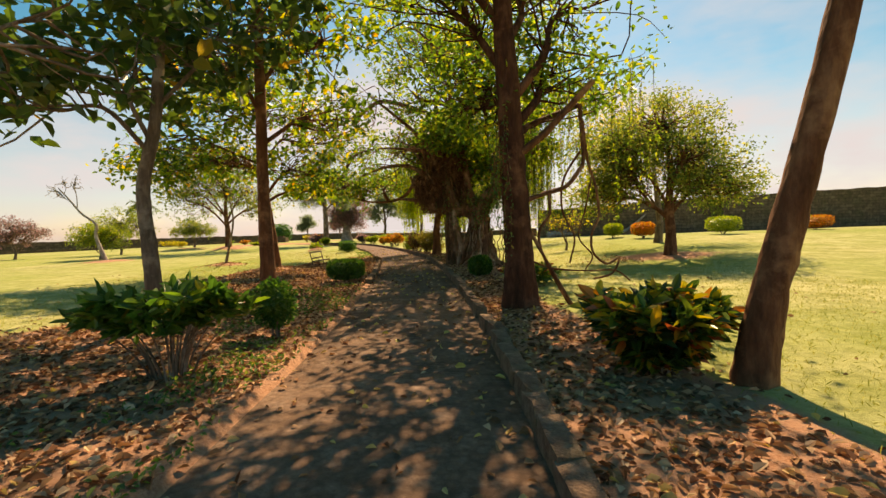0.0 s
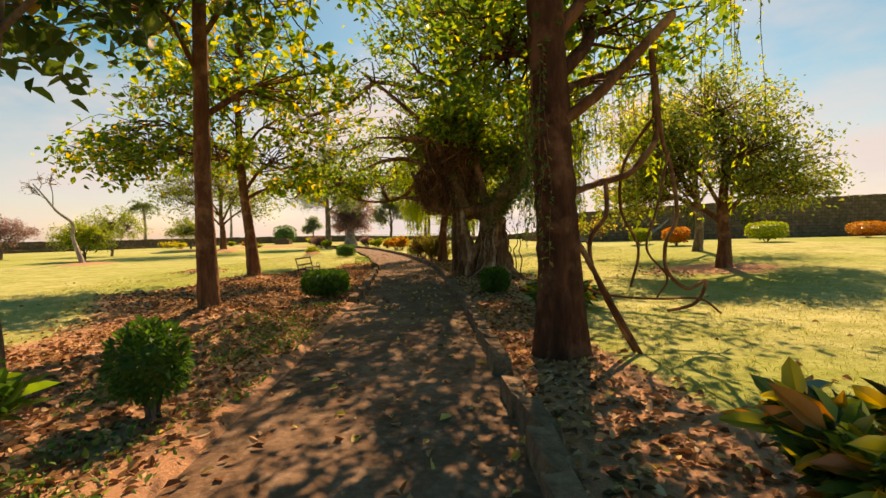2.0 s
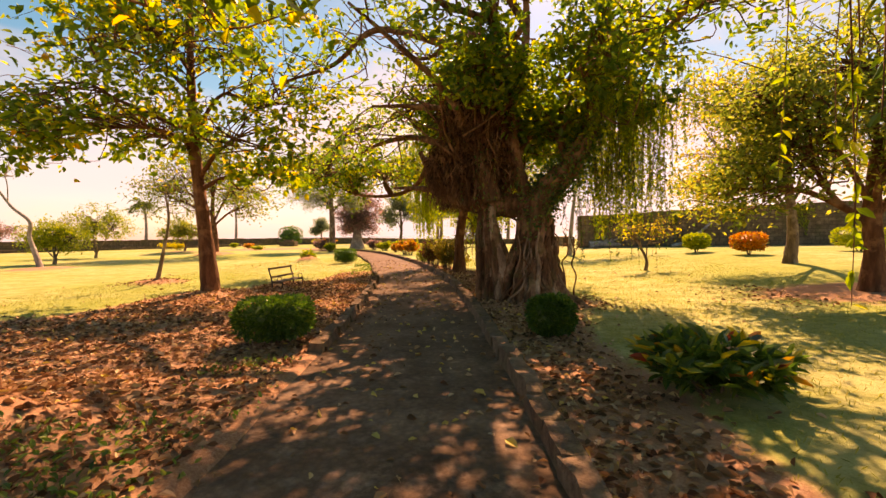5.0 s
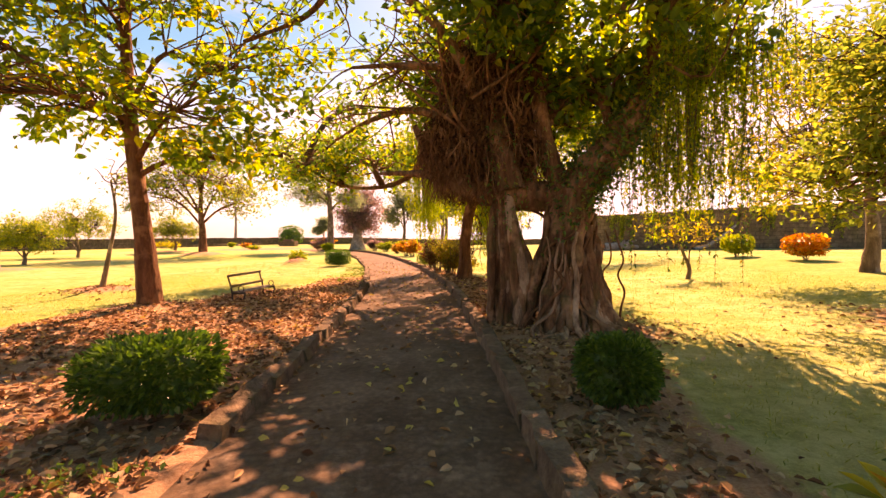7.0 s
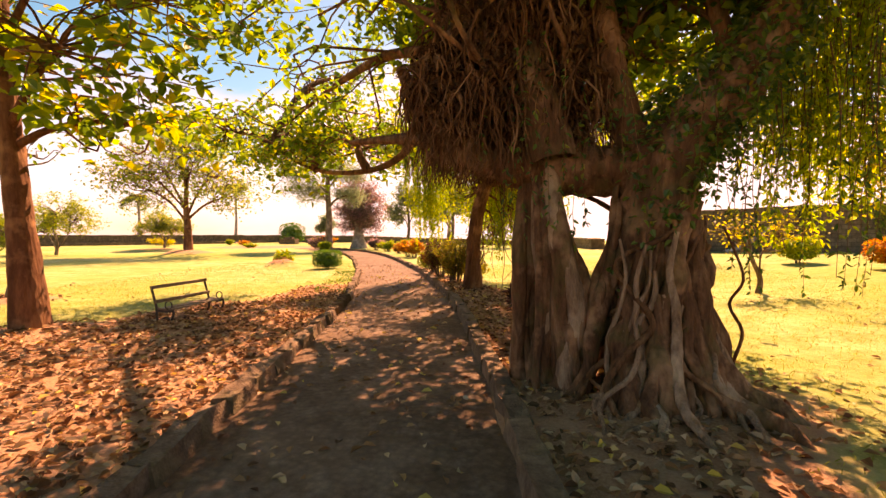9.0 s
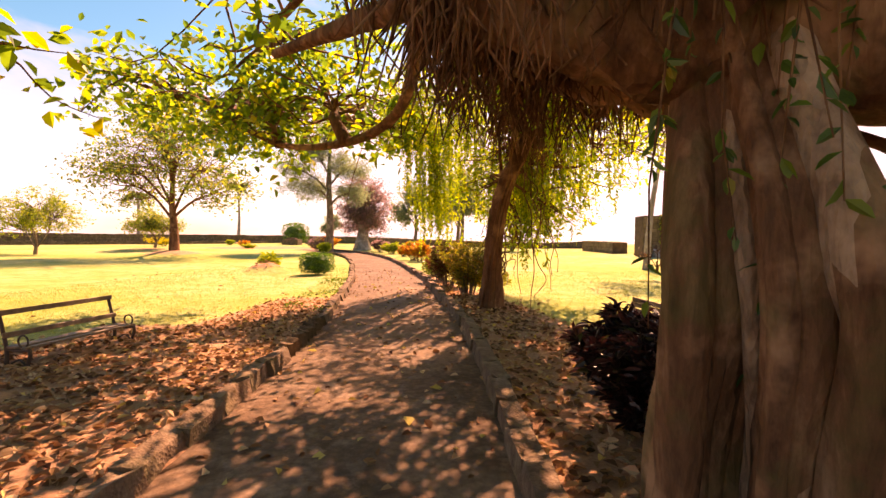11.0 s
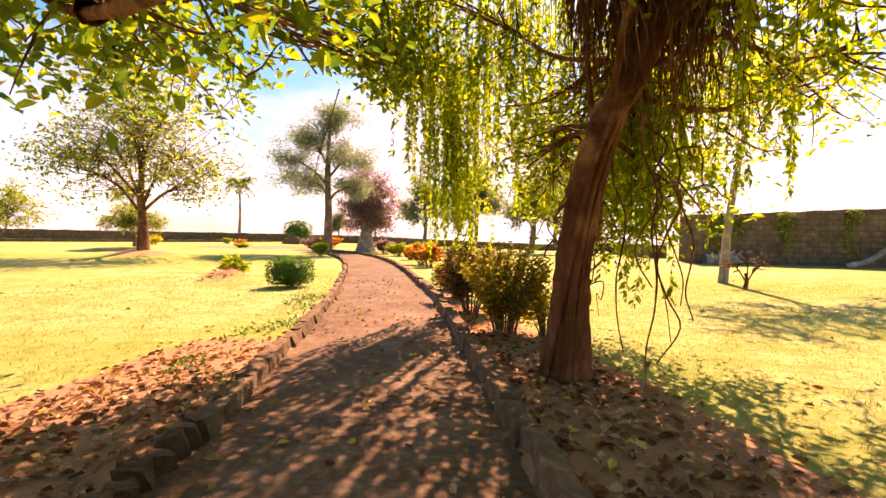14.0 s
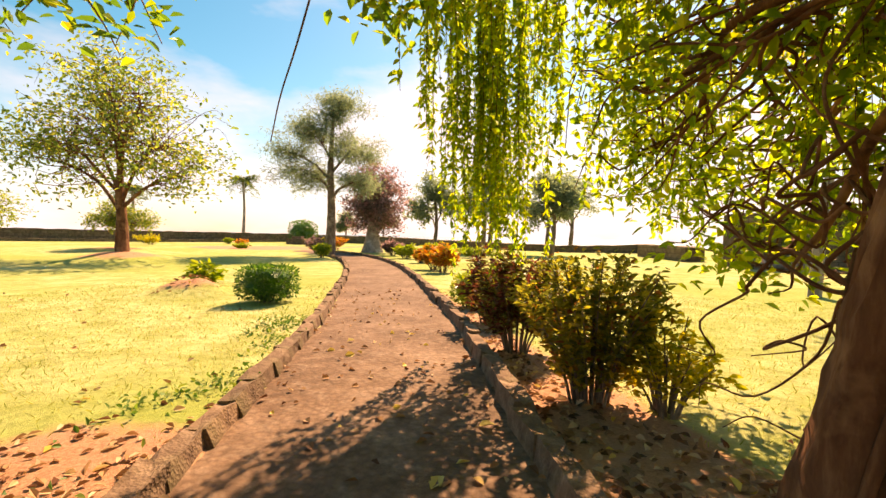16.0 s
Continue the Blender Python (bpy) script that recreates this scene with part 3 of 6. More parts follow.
def strands(rng, tops, lengths, size, every, sway=0.12, aspect=0.42):
    """Hanging shoots: a thin stem a strand, small leaves all down it."""
    stems, pts, ways = [], [], []
    for p, ln in zip(tops, lengths):
        n = max(4, int(ln / 0.35))
        t = np.linspace(0, 1, n)
        w = np.cumsum(rng.normal(size=(n, 2)) * sway * 0.25, axis=0)
        line = np.column_stack([p[0] + w[:, 0], p[1] + w[:, 1], p[2] - ln * t])
        stems.append(tube(line, [0.006, 0.004, 0.002], 3))
        m = int(ln / every)
        s = rng.uniform(0, 1, m)
        pts.append(np.column_stack([np.interp(s, t, line[:, k]) for k in range(3)]))
        ways.append(np.column_stack([rng.normal(size=(m, 2)) * 0.7, np.full(m, -0.6)]))
    return merge(stems), leaves(np.vstack(pts), size, rng, aspect, flat=0.0, droop=0.3, ways=np.vstack(ways))


def wavy(rng, a, b, amp, n=7):
    """A wandering line from a to b."""
    t = np.linspace(0, 1, n)[:, None]
    w = np.cumsum(rng.normal(size=(n, 3)) * amp * [1, 1, 0.3], axis=0)
    w -= t * w[-1]
    return curve_points(np.asarray(a) * (1 - t) + np.asarray(b) * t + w, 4)


# ---- bushes ----
def clipped_bush(x, y, w, d, h, stem, label, seed, turn=0.0, leaf=None, square=0.6, n=2600, size=0.055, name="clipped_bush", group="clipped bushes along the path", dz=0.0):
    """A shrub clipped to a rounded block on short stems: a shell of small leaves round a dark twiggy core."""
    rng = np.random.default_rng(seed)
    ob = thing(name, x, y, at(x, y) - 0.02 + dz, label, "bush", group, turn=turn)
    st = []
    for k in range(5):
        a = 6.28 * k / 5 + rng.uniform(0, 0.8)
        st.append(tube(curve_points([(0.05 * math.cos(a), 0.05 * math.sin(a), 0), (0.1 * w * math.cos(a), 0.1 * d * math.sin(a), stem * 0.7), (0.3 * w * math.cos(a), 0.3 * d * math.sin(a), stem + h * 0.5)], 4), [0.02, 0.016, 0.01], 6, 0.1, rng))
    child("woody_base", mesh_of("woody_base", *merge(st), BARK_GREY, True), ob, kind="stuff")
    dirs = unit(rng.normal(size=(n, 3)))
    p = 2.0 + 4 * square
    r = (np.abs(dirs) ** p).sum(1) ** (-1 / p)
    lumps = 1 + 0.07 * np.sin(5 * dirs[:, 0] + seed) * np.sin(6 * dirs[:, 1]) + 0.05 * rng.normal(size=n)
    deep = np.where(rng.uniform(size=n) < 0.3, rng.uniform(0.6, 0.95, n), 1.0)
    pts = dirs * (r * lumps * deep)[:, None] * [w / 2, d / 2, h / 2] + [0, 0, stem + h / 2]
    v, f = leaves(pts, size, rng, 0.55, flat=0.0, droop=-0.1, ways=dirs * 1.2, vary=0.4)
    child("foliage", mesh_of("foliage", v, f, leaf or LEAF_CLIPPED), ob, kind="stuff")
    lat, lon = np.meshgrid(np.linspace(0.15, np.pi - 0.15, 9), np.linspace(0, 2 * np.pi, 14, endpoint=False), indexing="ij")
    dd = np.stack([np.sin(lat) * np.cos(lon), np.sin(lat) * np.sin(lon), np.cos(lat)], -1)
    rr = (np.abs(dd) ** p).sum(-1) ** (-1 / p) * 0.8 * (1 + 0.1 * rng.normal(size=lat.shape))
    cv = (dd * rr[..., None] * [w / 2, d / 2, h / 2] + [0, 0, stem + h / 2]).reshape(-1, 3)
    i, j = np.meshgrid(np.arange(8), np.arange(14), indexing="ij")
    cf = np.stack([i * 14 + j, (i + 1) * 14 + j, (i + 1) * 14 + (j + 1) % 14, i * 14 + (j + 1) % 14], -1).reshape(-1, 4)
    child("core", mesh_of("core", cv, cf, leaf or LEAF_CLIPPED), ob)
    return ob


def leafy_bush(x, y, w, d, h, label, seed, leaf, size, n, stems=9, low=0.3, aspect=0.36, name="croton_bush", group="croton bushes", turn=0.0, flat_top=0.0, dz=0.0, single=None):
    """An open shrub: stems rising from one foot, long leaves in whorls at their tips."""
    rng = np.random.default_rng(seed)
    ob = thing(name, x, y, at(x, y) - 0.03 + dz, label, "bush", group, turn=turn)
    st, pts, ways = [], [], []
    for k in range(stems * 5):
        a, q = rng.uniform(0, 6.28), math.sqrt(rng.uniform(0.02, 1))
        top = np.array([q * w / 2 * math.cos(a), q * d / 2 * math.sin(a), h * (1 - (1 - flat_top) * 0.45 * q * q) * rng.uniform(0.72, 1.0)])
        foot = np.array([0.12 * math.cos(a) * w * q, 0.12 * math.sin(a) * d * q, 0])
        line = curve_points([foot, foot * 1.5 + [0, 0, top[2] * 0.3], (foot + top) / 2 + [0, 0, top[2] * 0.15], top], 3)
        if k % 2 == 0:
            st.append(tube(line, [0.014, 0.01, 0.004], 5, 0.1, rng))
        m = max(3, int(n / (stems * 5)))
        s = rng.uniform(low, 1, m) ** 0.6
        c = np.column_stack([np.interp(s, np.linspace(0, 1, len(line)), line[:, i]) for i in range(3)])
        out = np.column_stack([rng.normal(size=(m, 2)) + 0.8 * unit(top[:2]), rng.uniform(0.0, 0.9, m)])
        pts.append(c + rng.normal(size=(m, 3)) * 0.03)
        ways.append(out)
    child("woody_base", mesh_of("woody_base", *merge(st), BARK_GREY, True), ob, kind="stuff")
    pts, ways = np.vstack(pts), np.vstack(ways)
    if single:
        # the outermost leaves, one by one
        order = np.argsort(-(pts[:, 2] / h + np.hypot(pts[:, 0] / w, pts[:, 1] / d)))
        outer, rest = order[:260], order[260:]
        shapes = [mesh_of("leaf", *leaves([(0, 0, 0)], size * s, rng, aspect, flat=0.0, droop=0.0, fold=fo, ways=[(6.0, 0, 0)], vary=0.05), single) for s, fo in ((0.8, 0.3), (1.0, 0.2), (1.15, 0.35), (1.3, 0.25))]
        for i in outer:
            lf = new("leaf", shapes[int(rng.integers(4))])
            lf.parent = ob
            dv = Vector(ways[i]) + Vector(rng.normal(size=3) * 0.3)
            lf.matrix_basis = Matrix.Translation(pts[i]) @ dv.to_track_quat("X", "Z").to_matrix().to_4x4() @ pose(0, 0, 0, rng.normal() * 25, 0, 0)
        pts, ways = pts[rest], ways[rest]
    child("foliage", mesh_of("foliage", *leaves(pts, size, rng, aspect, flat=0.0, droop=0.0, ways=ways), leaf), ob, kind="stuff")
    return ob


# ---- benches ----
def bar(a, b, w, t):
    """A square-cut bar with eased edges from a to b, w wide and t thick."""
    a, b = Vector(a), Vector(b)
    bm = bmesh.new()
    bmesh.ops.create_cube(bm, size=1)
    bmesh.ops.scale(bm, verts=bm.verts, vec=((b - a).length, w, t))
    bmesh.ops.bevel(bm, geom=bm.edges[:], offset=min(w, t) * 0.18, segments=1, affect="EDGES")
    q = (b - a).to_track_quat("X", "Z")
    bmesh.ops.transform(bm, matrix=Matrix.Translation((a + b) / 2) @ q.to_matrix().to_4x4(), verts=bm.verts)
    return bm


def part(name, bm, mat, parent, label=""):
    me = bpy.data.meshes.new(name)
    bm.to_mesh(me)
    bm.free()
    me.materials.append(mat)
    return child(name, me, parent, label)


def bench(x, y, turn, length, label, back_slats, seat_slats, sink=0.0):
    """A garden bench: two cast-iron ends with a ring arm, slats for seat and back. It faces its own -y."""
    ob = thing("park_bench", x, y, at(x, y) - sink, label, "bench", "benches beside the path", turn=turn)
    for sx in (-1, 1):
        px = sx * (length / 2 - 0.03)
        end = [tube(curve_points([(px, -0.14, 0), (px, -0.1, 0.15), (px, -0.15, 0.32), (px, -0.12, 0.4)], 5), [0.024, 0.018, 0.022], 8),
               tube(curve_points([(px, 0.24, 0), (px, 0.17, 0.2), (px, 0.17, 0.4), (px, 0.22, 0.6), (px, 0.27, 0.78)], 5), [0.024, 0.02, 0.02], 8),
               tube([(px, -0.15, 0.375), (px, 0.0, 0.36), (px, 0.18, 0.375)], [0.02, 0.02], 8),
               tube(curve_points([(px, -0.14, 0.16), (px, 0, 0.26), (px, 0.18, 0.16)], 5), [0.012, 0.012], 6)]
        side = child("end_frame", mesh_of("end_frame", *merge(end), IRON, True), ob, "dark cast-iron end frame")
        ring = [(px, -0.06 + 0.065 * math.cos(a), 0.465 + 0.065 * math.sin(a)) for a in np.linspace(0, 2 * math.pi, 20)]
        child("arm_ring", mesh_of("arm_ring", *tube(ring, [0.01, 0.01], 6), IRON, True), side, "round iron armrest")
    for yy in seat_slats:
        part("seat_slat", bar((-length / 2, yy, 0.4), (length / 2, yy, 0.4), 0.07, 0.025), SLAT, ob)
    for zz in back_slats:
        yy = 0.17 + 0.26 * (zz - 0.4)
        bm = bar((-length / 2, yy - 0.025, zz), (length / 2, yy - 0.025, zz), 0.022, 0.058)
        part("back_slat", bm, SLAT, ob)
    return ob

# ---- the setting ----
build_ground()
build_path()
sea_v = [(-4000, -4000, -9), (4000, -4000, -9), (4000, 4000, -9), (-4000, 4000, -9)]
tagged(new("water", mesh_of("water", sea_v, [(0, 1, 2, 3)], SEA)), "pale blue-grey sea beyond the fort", "sea", kind="structure")
wall_run("wall_north_east", [(10.2, 47.5), (24, 46.2), (44, 43.9), (75, 40)], [2.9, 3.5, 4.0, 4.2], 2.4, "high dark laterite fort wall with weathered overgrown top")
wall_run("wall_north", [(12, 68), (4, 69.5), (-8, 78), (-20, 88), (-34, 88)], [1.0, 0.7, 0.9, 1.15, 1.25], 1.6, "low brown laterite parapet facing the sea")
wall_run("wall_north_west", [(-34.5, 88), (-42, 78), (-50, 68), (-60, 60), (-80, 46)], [1.3, 1.35, 1.4, 1.5, 1.6], 1.6, "low dark laterite parapet along the lawn")
wall_run("ledge", [(-35, 84.5), (-41, 75), (-48, 66), (-58, 58), (-78, 44)], [0.35, 0.35, 0.35, 0.4, 0.4], 0.8, "low stone ledge at the foot of a parapet")
wall_run("wall_step", [(10.4, 52.5), (9.6, 60), (12, 67)], [1.1, 1.1, 1.0], 1.2, "low laterite wall joining the fort wall to the parapet")



def wall_creeper(x, y, top, spread, n, seed):
    """A creeper that spills over a wall's edge."""
    rng = np.random.default_rng(seed)
    ob = thing("wall_creeper", x, y, top, "yellow-green creeper spilling over the fort wall", "creeper", "creepers on the wall")
    tops = np.column_stack([rng.normal(size=n) * spread, rng.uniform(-0.12, 0.0, n), rng.uniform(0.0, 0.12, n)])
    stems, lv = strands(rng, tops, rng.uniform(0.4, 2.4, n) * np.exp(-(tops[:, 0] / (1.6 * spread)) ** 2) + 0.3, 0.16, 0.045, 0.3)
    child("runner", mesh_of("runner", *stems, ROOT, True), ob, kind="stuff")
    child("foliage", mesh_of("foliage", *lv, LEAF_LIME), ob, kind="stuff")


# ---- trees beside the path ----
tree("broadleaf_tree", "slim dark tree with big green leaves above leaf litter", -4.5, 7.0,
     [(0, 0, 0), (-0.05, 0, 1.2), (-0.12, 0.05, 2.2), (0.1, 0.1, 3.2), (0.25, 0.2, 5.0)], [0.13, 0.1, 0.09, 0.07],
     [(-0.8, 0.6, 4.3, 1.7, 1.6, 0.9, 16, 2.9), (1.2, 1.0, 4.9, 1.5, 1.5, 1.0, 18, 3.4), (0.2, -0.6, 5.6, 1.8, 1.6, 1.0, 12, 4.2), (-1.6, -0.8, 3.6, 1.2, 1.2, 0.6, 8, 2.7)], BARK_GREY, LEAF_DARK, 0.24, 17, 11, aspect=0.66)
tree("broadleaf_tree", "tall straight brown tree rooted in a litter mound", -3.85, 9.9,
     [(0, 0, 0), (-0.02, 0, 2.0), (0.0, 0.05, 4.0), (0.05, 0.0, 6.5), (0.0, 0.0, 8.5)], [0.17, 0.125, 0.11, 0.08, 0.05],
     [(-1.4, 0.5, 5.2, 1.6, 1.6, 1.0, 24, 3.6), (1.3, 0.8, 5.6, 1.6, 1.5, 1.1, 24, 4.2), (0.2, -0.8, 6.6, 2.0, 1.7, 1.2, 26, 5.2), (0.0, 0.4, 8.4, 2.0, 2.0, 1.2, 26, 6.8), (0.9, 1.6, 3.9, 1.0, 1.0, 0.6, 12, 3.2)], BARK, LEAF_BROAD, 0.2, 13, 12, aspect=0.58)
tree("broadleaf_tree", "tall red-brown tree with yellowing leaves on the lawn edge", -6.8, 18.25,
     [(0, 0, 0), (-0.1, 0, 1.5), (-0.3, 0.05, 3.2), (-0.35, 0.0, 5.5), (-0.3, 0.0, 8.0)], [0.24, 0.165, 0.14, 0.1, 0.06],
     [(1.2, -0.6, 3.9, 1.6, 1.5, 0.9, 18, 2.8), (-1.8, 0.4, 4.4, 1.8, 1.6, 1.0, 30, 3.2), (2.2, 0.6, 5.6, 1.9, 1.8, 1.2, 20, 4.0), (0.0, -1.6, 6.0, 2.0, 1.8, 1.2, 30, 4.6), (-0.3, 0.6, 8.0, 2.2, 2.2, 1.3, 34, 6.2), (-2.6, -0.6, 6.4, 1.6, 1.6, 1.1, 24, 5.0), (-4.2, -1.2, 4.0, 1.2, 1.0, 0.7, 20, 4.1), (-2.6, -2.4, 3.7, 1.1, 1.0, 0.6, 20, 3.8), (1.6, 0.5, 3.0, 1.2, 1.1, 0.5, 8, 2.6)], BARK, LEAF_BROAD, 0.2, 20, 13, aspect=0.58)
tree("broadleaf_tree", "dark slender tree with large leaves near the path", -4.7, 4.0,
     [(0, 0, 0), (0.05, 0, 1.5), (0.1, 0.1, 3.0), (0.2, 0.3, 4.6)], [0.12, 0.09, 0.075, 0.05],
     [(0.4, 1.2, 4.0, 1.4, 1.3, 0.7, 7, 2.8), (1.4, 0.6, 4.8, 1.4, 1.3, 0.9, 8, 3.4), (-0.8, 0.8, 4.8, 1.4, 1.4, 0.9, 4, 3.4)], BARK_GREY, LEAF_DARK, 0.24, 15, 14, aspect=0.66)
tree("young_tree", "thin bare leaning tree in the lawn", -10.1, 20.9,
     [(0, 0, 0), (0.25, 0, 1.0), (0.45, 0, 2.0), (0.35, 0, 2.9)], [0.07, 0.05, 0.04, 0.025],
     [(0.6, 0.1, 3.3, 0.5, 0.5, 0.4, 5, 2.4)], BARK_GREY, LEAF_BROAD, 0.14, 4, 15)
tree("dead_tree", "crooked bare dead tree on the lawn", -21.0, 28.0,
     [(0, 0, 0), (-0.3, 0, 0.9), (-0.5, 0, 1.6), (-0.45, 0, 2.3), (-1.3, 0, 3.0), (-2.0, 0, 3.9), (-2.6, 0, 4.6)], [0.14, 0.1, 0.08, 0.06, 0.03],
     [(-1.7, 0.2, 4.9, 0.4, 0.4, 0.5, 8, 3.2), (-3.0, 0, 4.4, 0.5, 0.4, 0.4, 8, 3.6), (-2.4, 0.3, 5.0, 0.4, 0.4, 0.3, 6, 4.2)], BARK_PALE, LEAF_DRY, 0.08, 1.2, 16, twig=0.016)
tree("leaning_tree", "smooth brown tree trunk leaning over the lawn", 2.7, 3.95,
     [(0, 0, 0), (0.14, 0.02, 0.7), (0.36, 0.03, 1.5), (0.66, 0.03, 2.6), (1.05, 0.05, 4.2), (1.5, 0.1, 6.5)], [0.19, 0.15, 0.135, 0.125, 0.11],
     [(0.6, -1.6, 7.2, 2.0, 1.8, 1.2, 20, 5.6), (2.4, -0.8, 7.6, 1.8, 1.6, 1.2, 18, 6.0)], BARK, LEAF_BROAD, 0.2, 24, 17, aspect=0.58)
tree("vine_hung_tree", "stout shaded red-barked tree with hanging twigs and roots", 1.33, 7.95,
     [(0, 0, 0), (0.0, 0, 1.0), (-0.05, 0, 2.2), (-0.1, 0, 3.6), (-0.15, 0.1, 5.5), (-0.1, 0.2, 7.5)], [0.33, 0.235, 0.22, 0.2, 0.16, 0.08],
     [(1.6, 0.8, 5.6, 1.6, 1.6, 1.0, 13, 3.6), (-1.5, 0.6, 6.0, 1.6, 1.6, 1.0, 26, 4.2), (0.3, 1.5, 6.6, 1.8, 1.6, 1.0, 26, 4.6), (0.0, -1.0, 7.6, 2.0, 1.8, 1.1, 26, 5.6), (-0.6, 1.8, 4.3, 1.2, 1.2, 0.7, 16, 3.2), (-2.4, 0.4, 7.4, 1.6, 1.8, 1.2, 12, 5.0), (2.2, 2.2, 4.4, 1.0, 1.0, 0.6, 7, 3.0), (0.6, -2.0, 7.4, 1.6, 1.6, 1.0, 9, 5.6), (1.0, 0.9, 4.4, 0.9, 0.9, 0.6, 16, 3.2), (-0.5, 0.7, 3.8, 0.7, 0.7, 0.6, 14, 2.9)], BARK_SHADED, LEAF_BANYAN, 0.14, 28, 18, sides=18)
tree("round_crowned_tree", "dense green tree with a rounded crown on the lawn", 8.3, 16.5,
     [(0, 0, 0), (0.05, 0, 0.8), (0.0, 0, 1.8), (0.1, 0.0, 3.2)], [0.24, 0.17, 0.15, 0.08],
     [(-1.8, 0.2, 3.3, 1.4, 1.6, 1.4, 46, 1.4), (1.8, 0.0, 3.0, 1.5, 1.6, 1.3, 46, 1.4), (0.0, 0.6, 4.9, 2.0, 1.8, 1.4, 50, 1.9), (0.3, -0.8, 3.4, 1.7, 1.4, 1.4, 44, 1.7), (-2.4, 0, 4.2, 1.2, 1.4, 1.1, 26, 1.8), (-2.9, 0.4, 2.3, 1.0, 1.2, 0.8, 24, 1.5), (2.6, 0.2, 2.4, 1.0, 1.2, 0.7, 18, 1.5)], BARK, LEAF_FAR, 0.12, 44, 19, clump=0.6, spread=1.1)

tree("weeping_tree", "yellow-green drooping tree at the lawn's far side", 10.5, 22.0,
     [(0, 0, 0), (0.1, 0, 1.0), (0.0, 0, 2.2), (-0.2, 0.0, 4.2)], [0.22, 0.15, 0.13, 0.07],
     [(-2.2, 0, 3.6, 1.6, 1.6, 1.5, 44, 1.6), (1.4, 0, 4.0, 1.8, 1.6, 1.4, 36, 2.0), (-0.6, 0, 5.8, 2.2, 1.8, 1.5, 44, 2.8), (-3.0, -0.4, 2.4, 1.1, 1.2, 0.8, 24, 1.6), (-2.8, 0.2, 5.2, 1.4, 1.4, 1.1, 24, 2.6)], BARK_GREY, LEAF_GOLD, 0.12, 24, 20, clump=0.7, droop=0.8, spread=1.15)
tree("young_tree", "small forked sapling tree with a thin pale crown", 6.3, 23.1,
     [(0, 0, 0), (0.05, 0, 0.4), (-0.15, 0, 0.9), (-0.2, 0, 1.3)], [0.07, 0.055, 0.04, 0.025],
     [(-0.7, 0, 1.55, 0.6, 0.6, 0.3, 12, 0.4), (0.5, 0, 1.6, 0.6, 0.6, 0.35, 12, 0.5)], BARK_GREY, LEAF_GOLD, 0.1, 10, 26)

tree("slim_tree", "slim pale tree with a thin yellow crown", 6.4, 34.9,
     [(0, 0, 0), (0.1, 0, 1.8), (0.3, 0, 3.6), (0.7, 0, 5.8)], [0.16, 0.12, 0.1, 0.06],
     [(0.2, 0, 6.6, 1.6, 1.5, 1.0, 24, 4.6), (2.2, 0, 7.0, 1.7, 1.5, 1.1, 24, 5.2), (-1.4, 0, 7.6, 1.4, 1.4, 0.9, 18, 5.2)], BARK_PALE, LEAF_GOLD, 0.15, 24, 27)
tree("bare_shrub", "small bare reddish shrub on the lawn", 6.2, 33.2,
     [(0, 0, 0), (0.05, 0, 0.3), (0.0, 0, 0.5)], [0.07, 0.05, 0.03],
     [(-0.5, 0, 0.75, 0.3, 0.3, 0.25, 5, 0.2), (0.5, 0, 0.8, 0.3, 0.3, 0.25, 5, 0.2), (0, 0, 1.0, 0.3, 0.3, 0.2, 5, 0.3)], BARK, LEAF_DRY, 0.07, 2, 28, category="shrub", twig=0.014)

# ---- trees across the lawn ----
tree("lawn_tree", "spreading tree with thin yellow-green crown on a mound", -19.4, 40.85,
     [(0, 0, 0), (0.0, 0, 1.6), (-0.1, 0, 3.2), (0.1, 0, 5.5)], [0.3, 0.22, 0.16, 0.08],
     [(-3.4, 0, 4.2, 2.2, 2.0, 1.1, 34, 1.8), (2.6, 0, 4.8, 2.0, 2.0, 1.3, 34, 2.2), (-0.5, 0, 6.4, 2.6, 2.2, 1.6, 44, 3.2), (-2.8, 0.3, 6.0, 1.9, 2.0, 1.2, 28, 2.8), (1.2, -0.4, 7.2, 1.8, 1.8, 1.2, 24, 4.0), (-1.0, 0, 8.4, 2.0, 1.8, 1.1, 26, 4.6), (3.2, 0, 3.6, 1.4, 1.4, 0.8, 18, 2.0), (-4.6, 0, 5.4, 1.3, 1.3, 0.8, 18, 2.6)], BARK, LEAF_FAR, 0.22, 19, 21, clump=0.9, spread=1.75)
for lx, ly, s, sd, leaf in ((-27.0, 49.0, 1.0, 22, LEAF_FAR), (-30.0, 42.0, 1.45, 23, LEAF_LIME), (-25.5, 33.5, 0.9, 24, LEAF_LIME), (-38.0, 40.0, 1.2, 25, LEAF_PINK)):
    tree("small_tree", "low spreading small tree on the lawn", lx, ly, [(0, 0, 0), (0.1, 0, 0.5 * s), (0, 0, 1.1 * s)], [0.12, 0.09, 0.05],
         [(-1.2 * s, 0, 1.7 * s, 1.1 * s, 1.1 * s, 0.6 * s, 26, 0.4), (1.1 * s, 0.2, 1.8 * s, 1.1 * s, 1.1 * s, 0.7 * s, 26, 0.4), (0, -0.3, 2.3 * s, 1.3 * s, 1.2 * s, 0.7 * s, 28, 0.7)], BARK_GREY, leaf, 0.15, 40, sd, clump=0.5, group="small trees on the lawn")
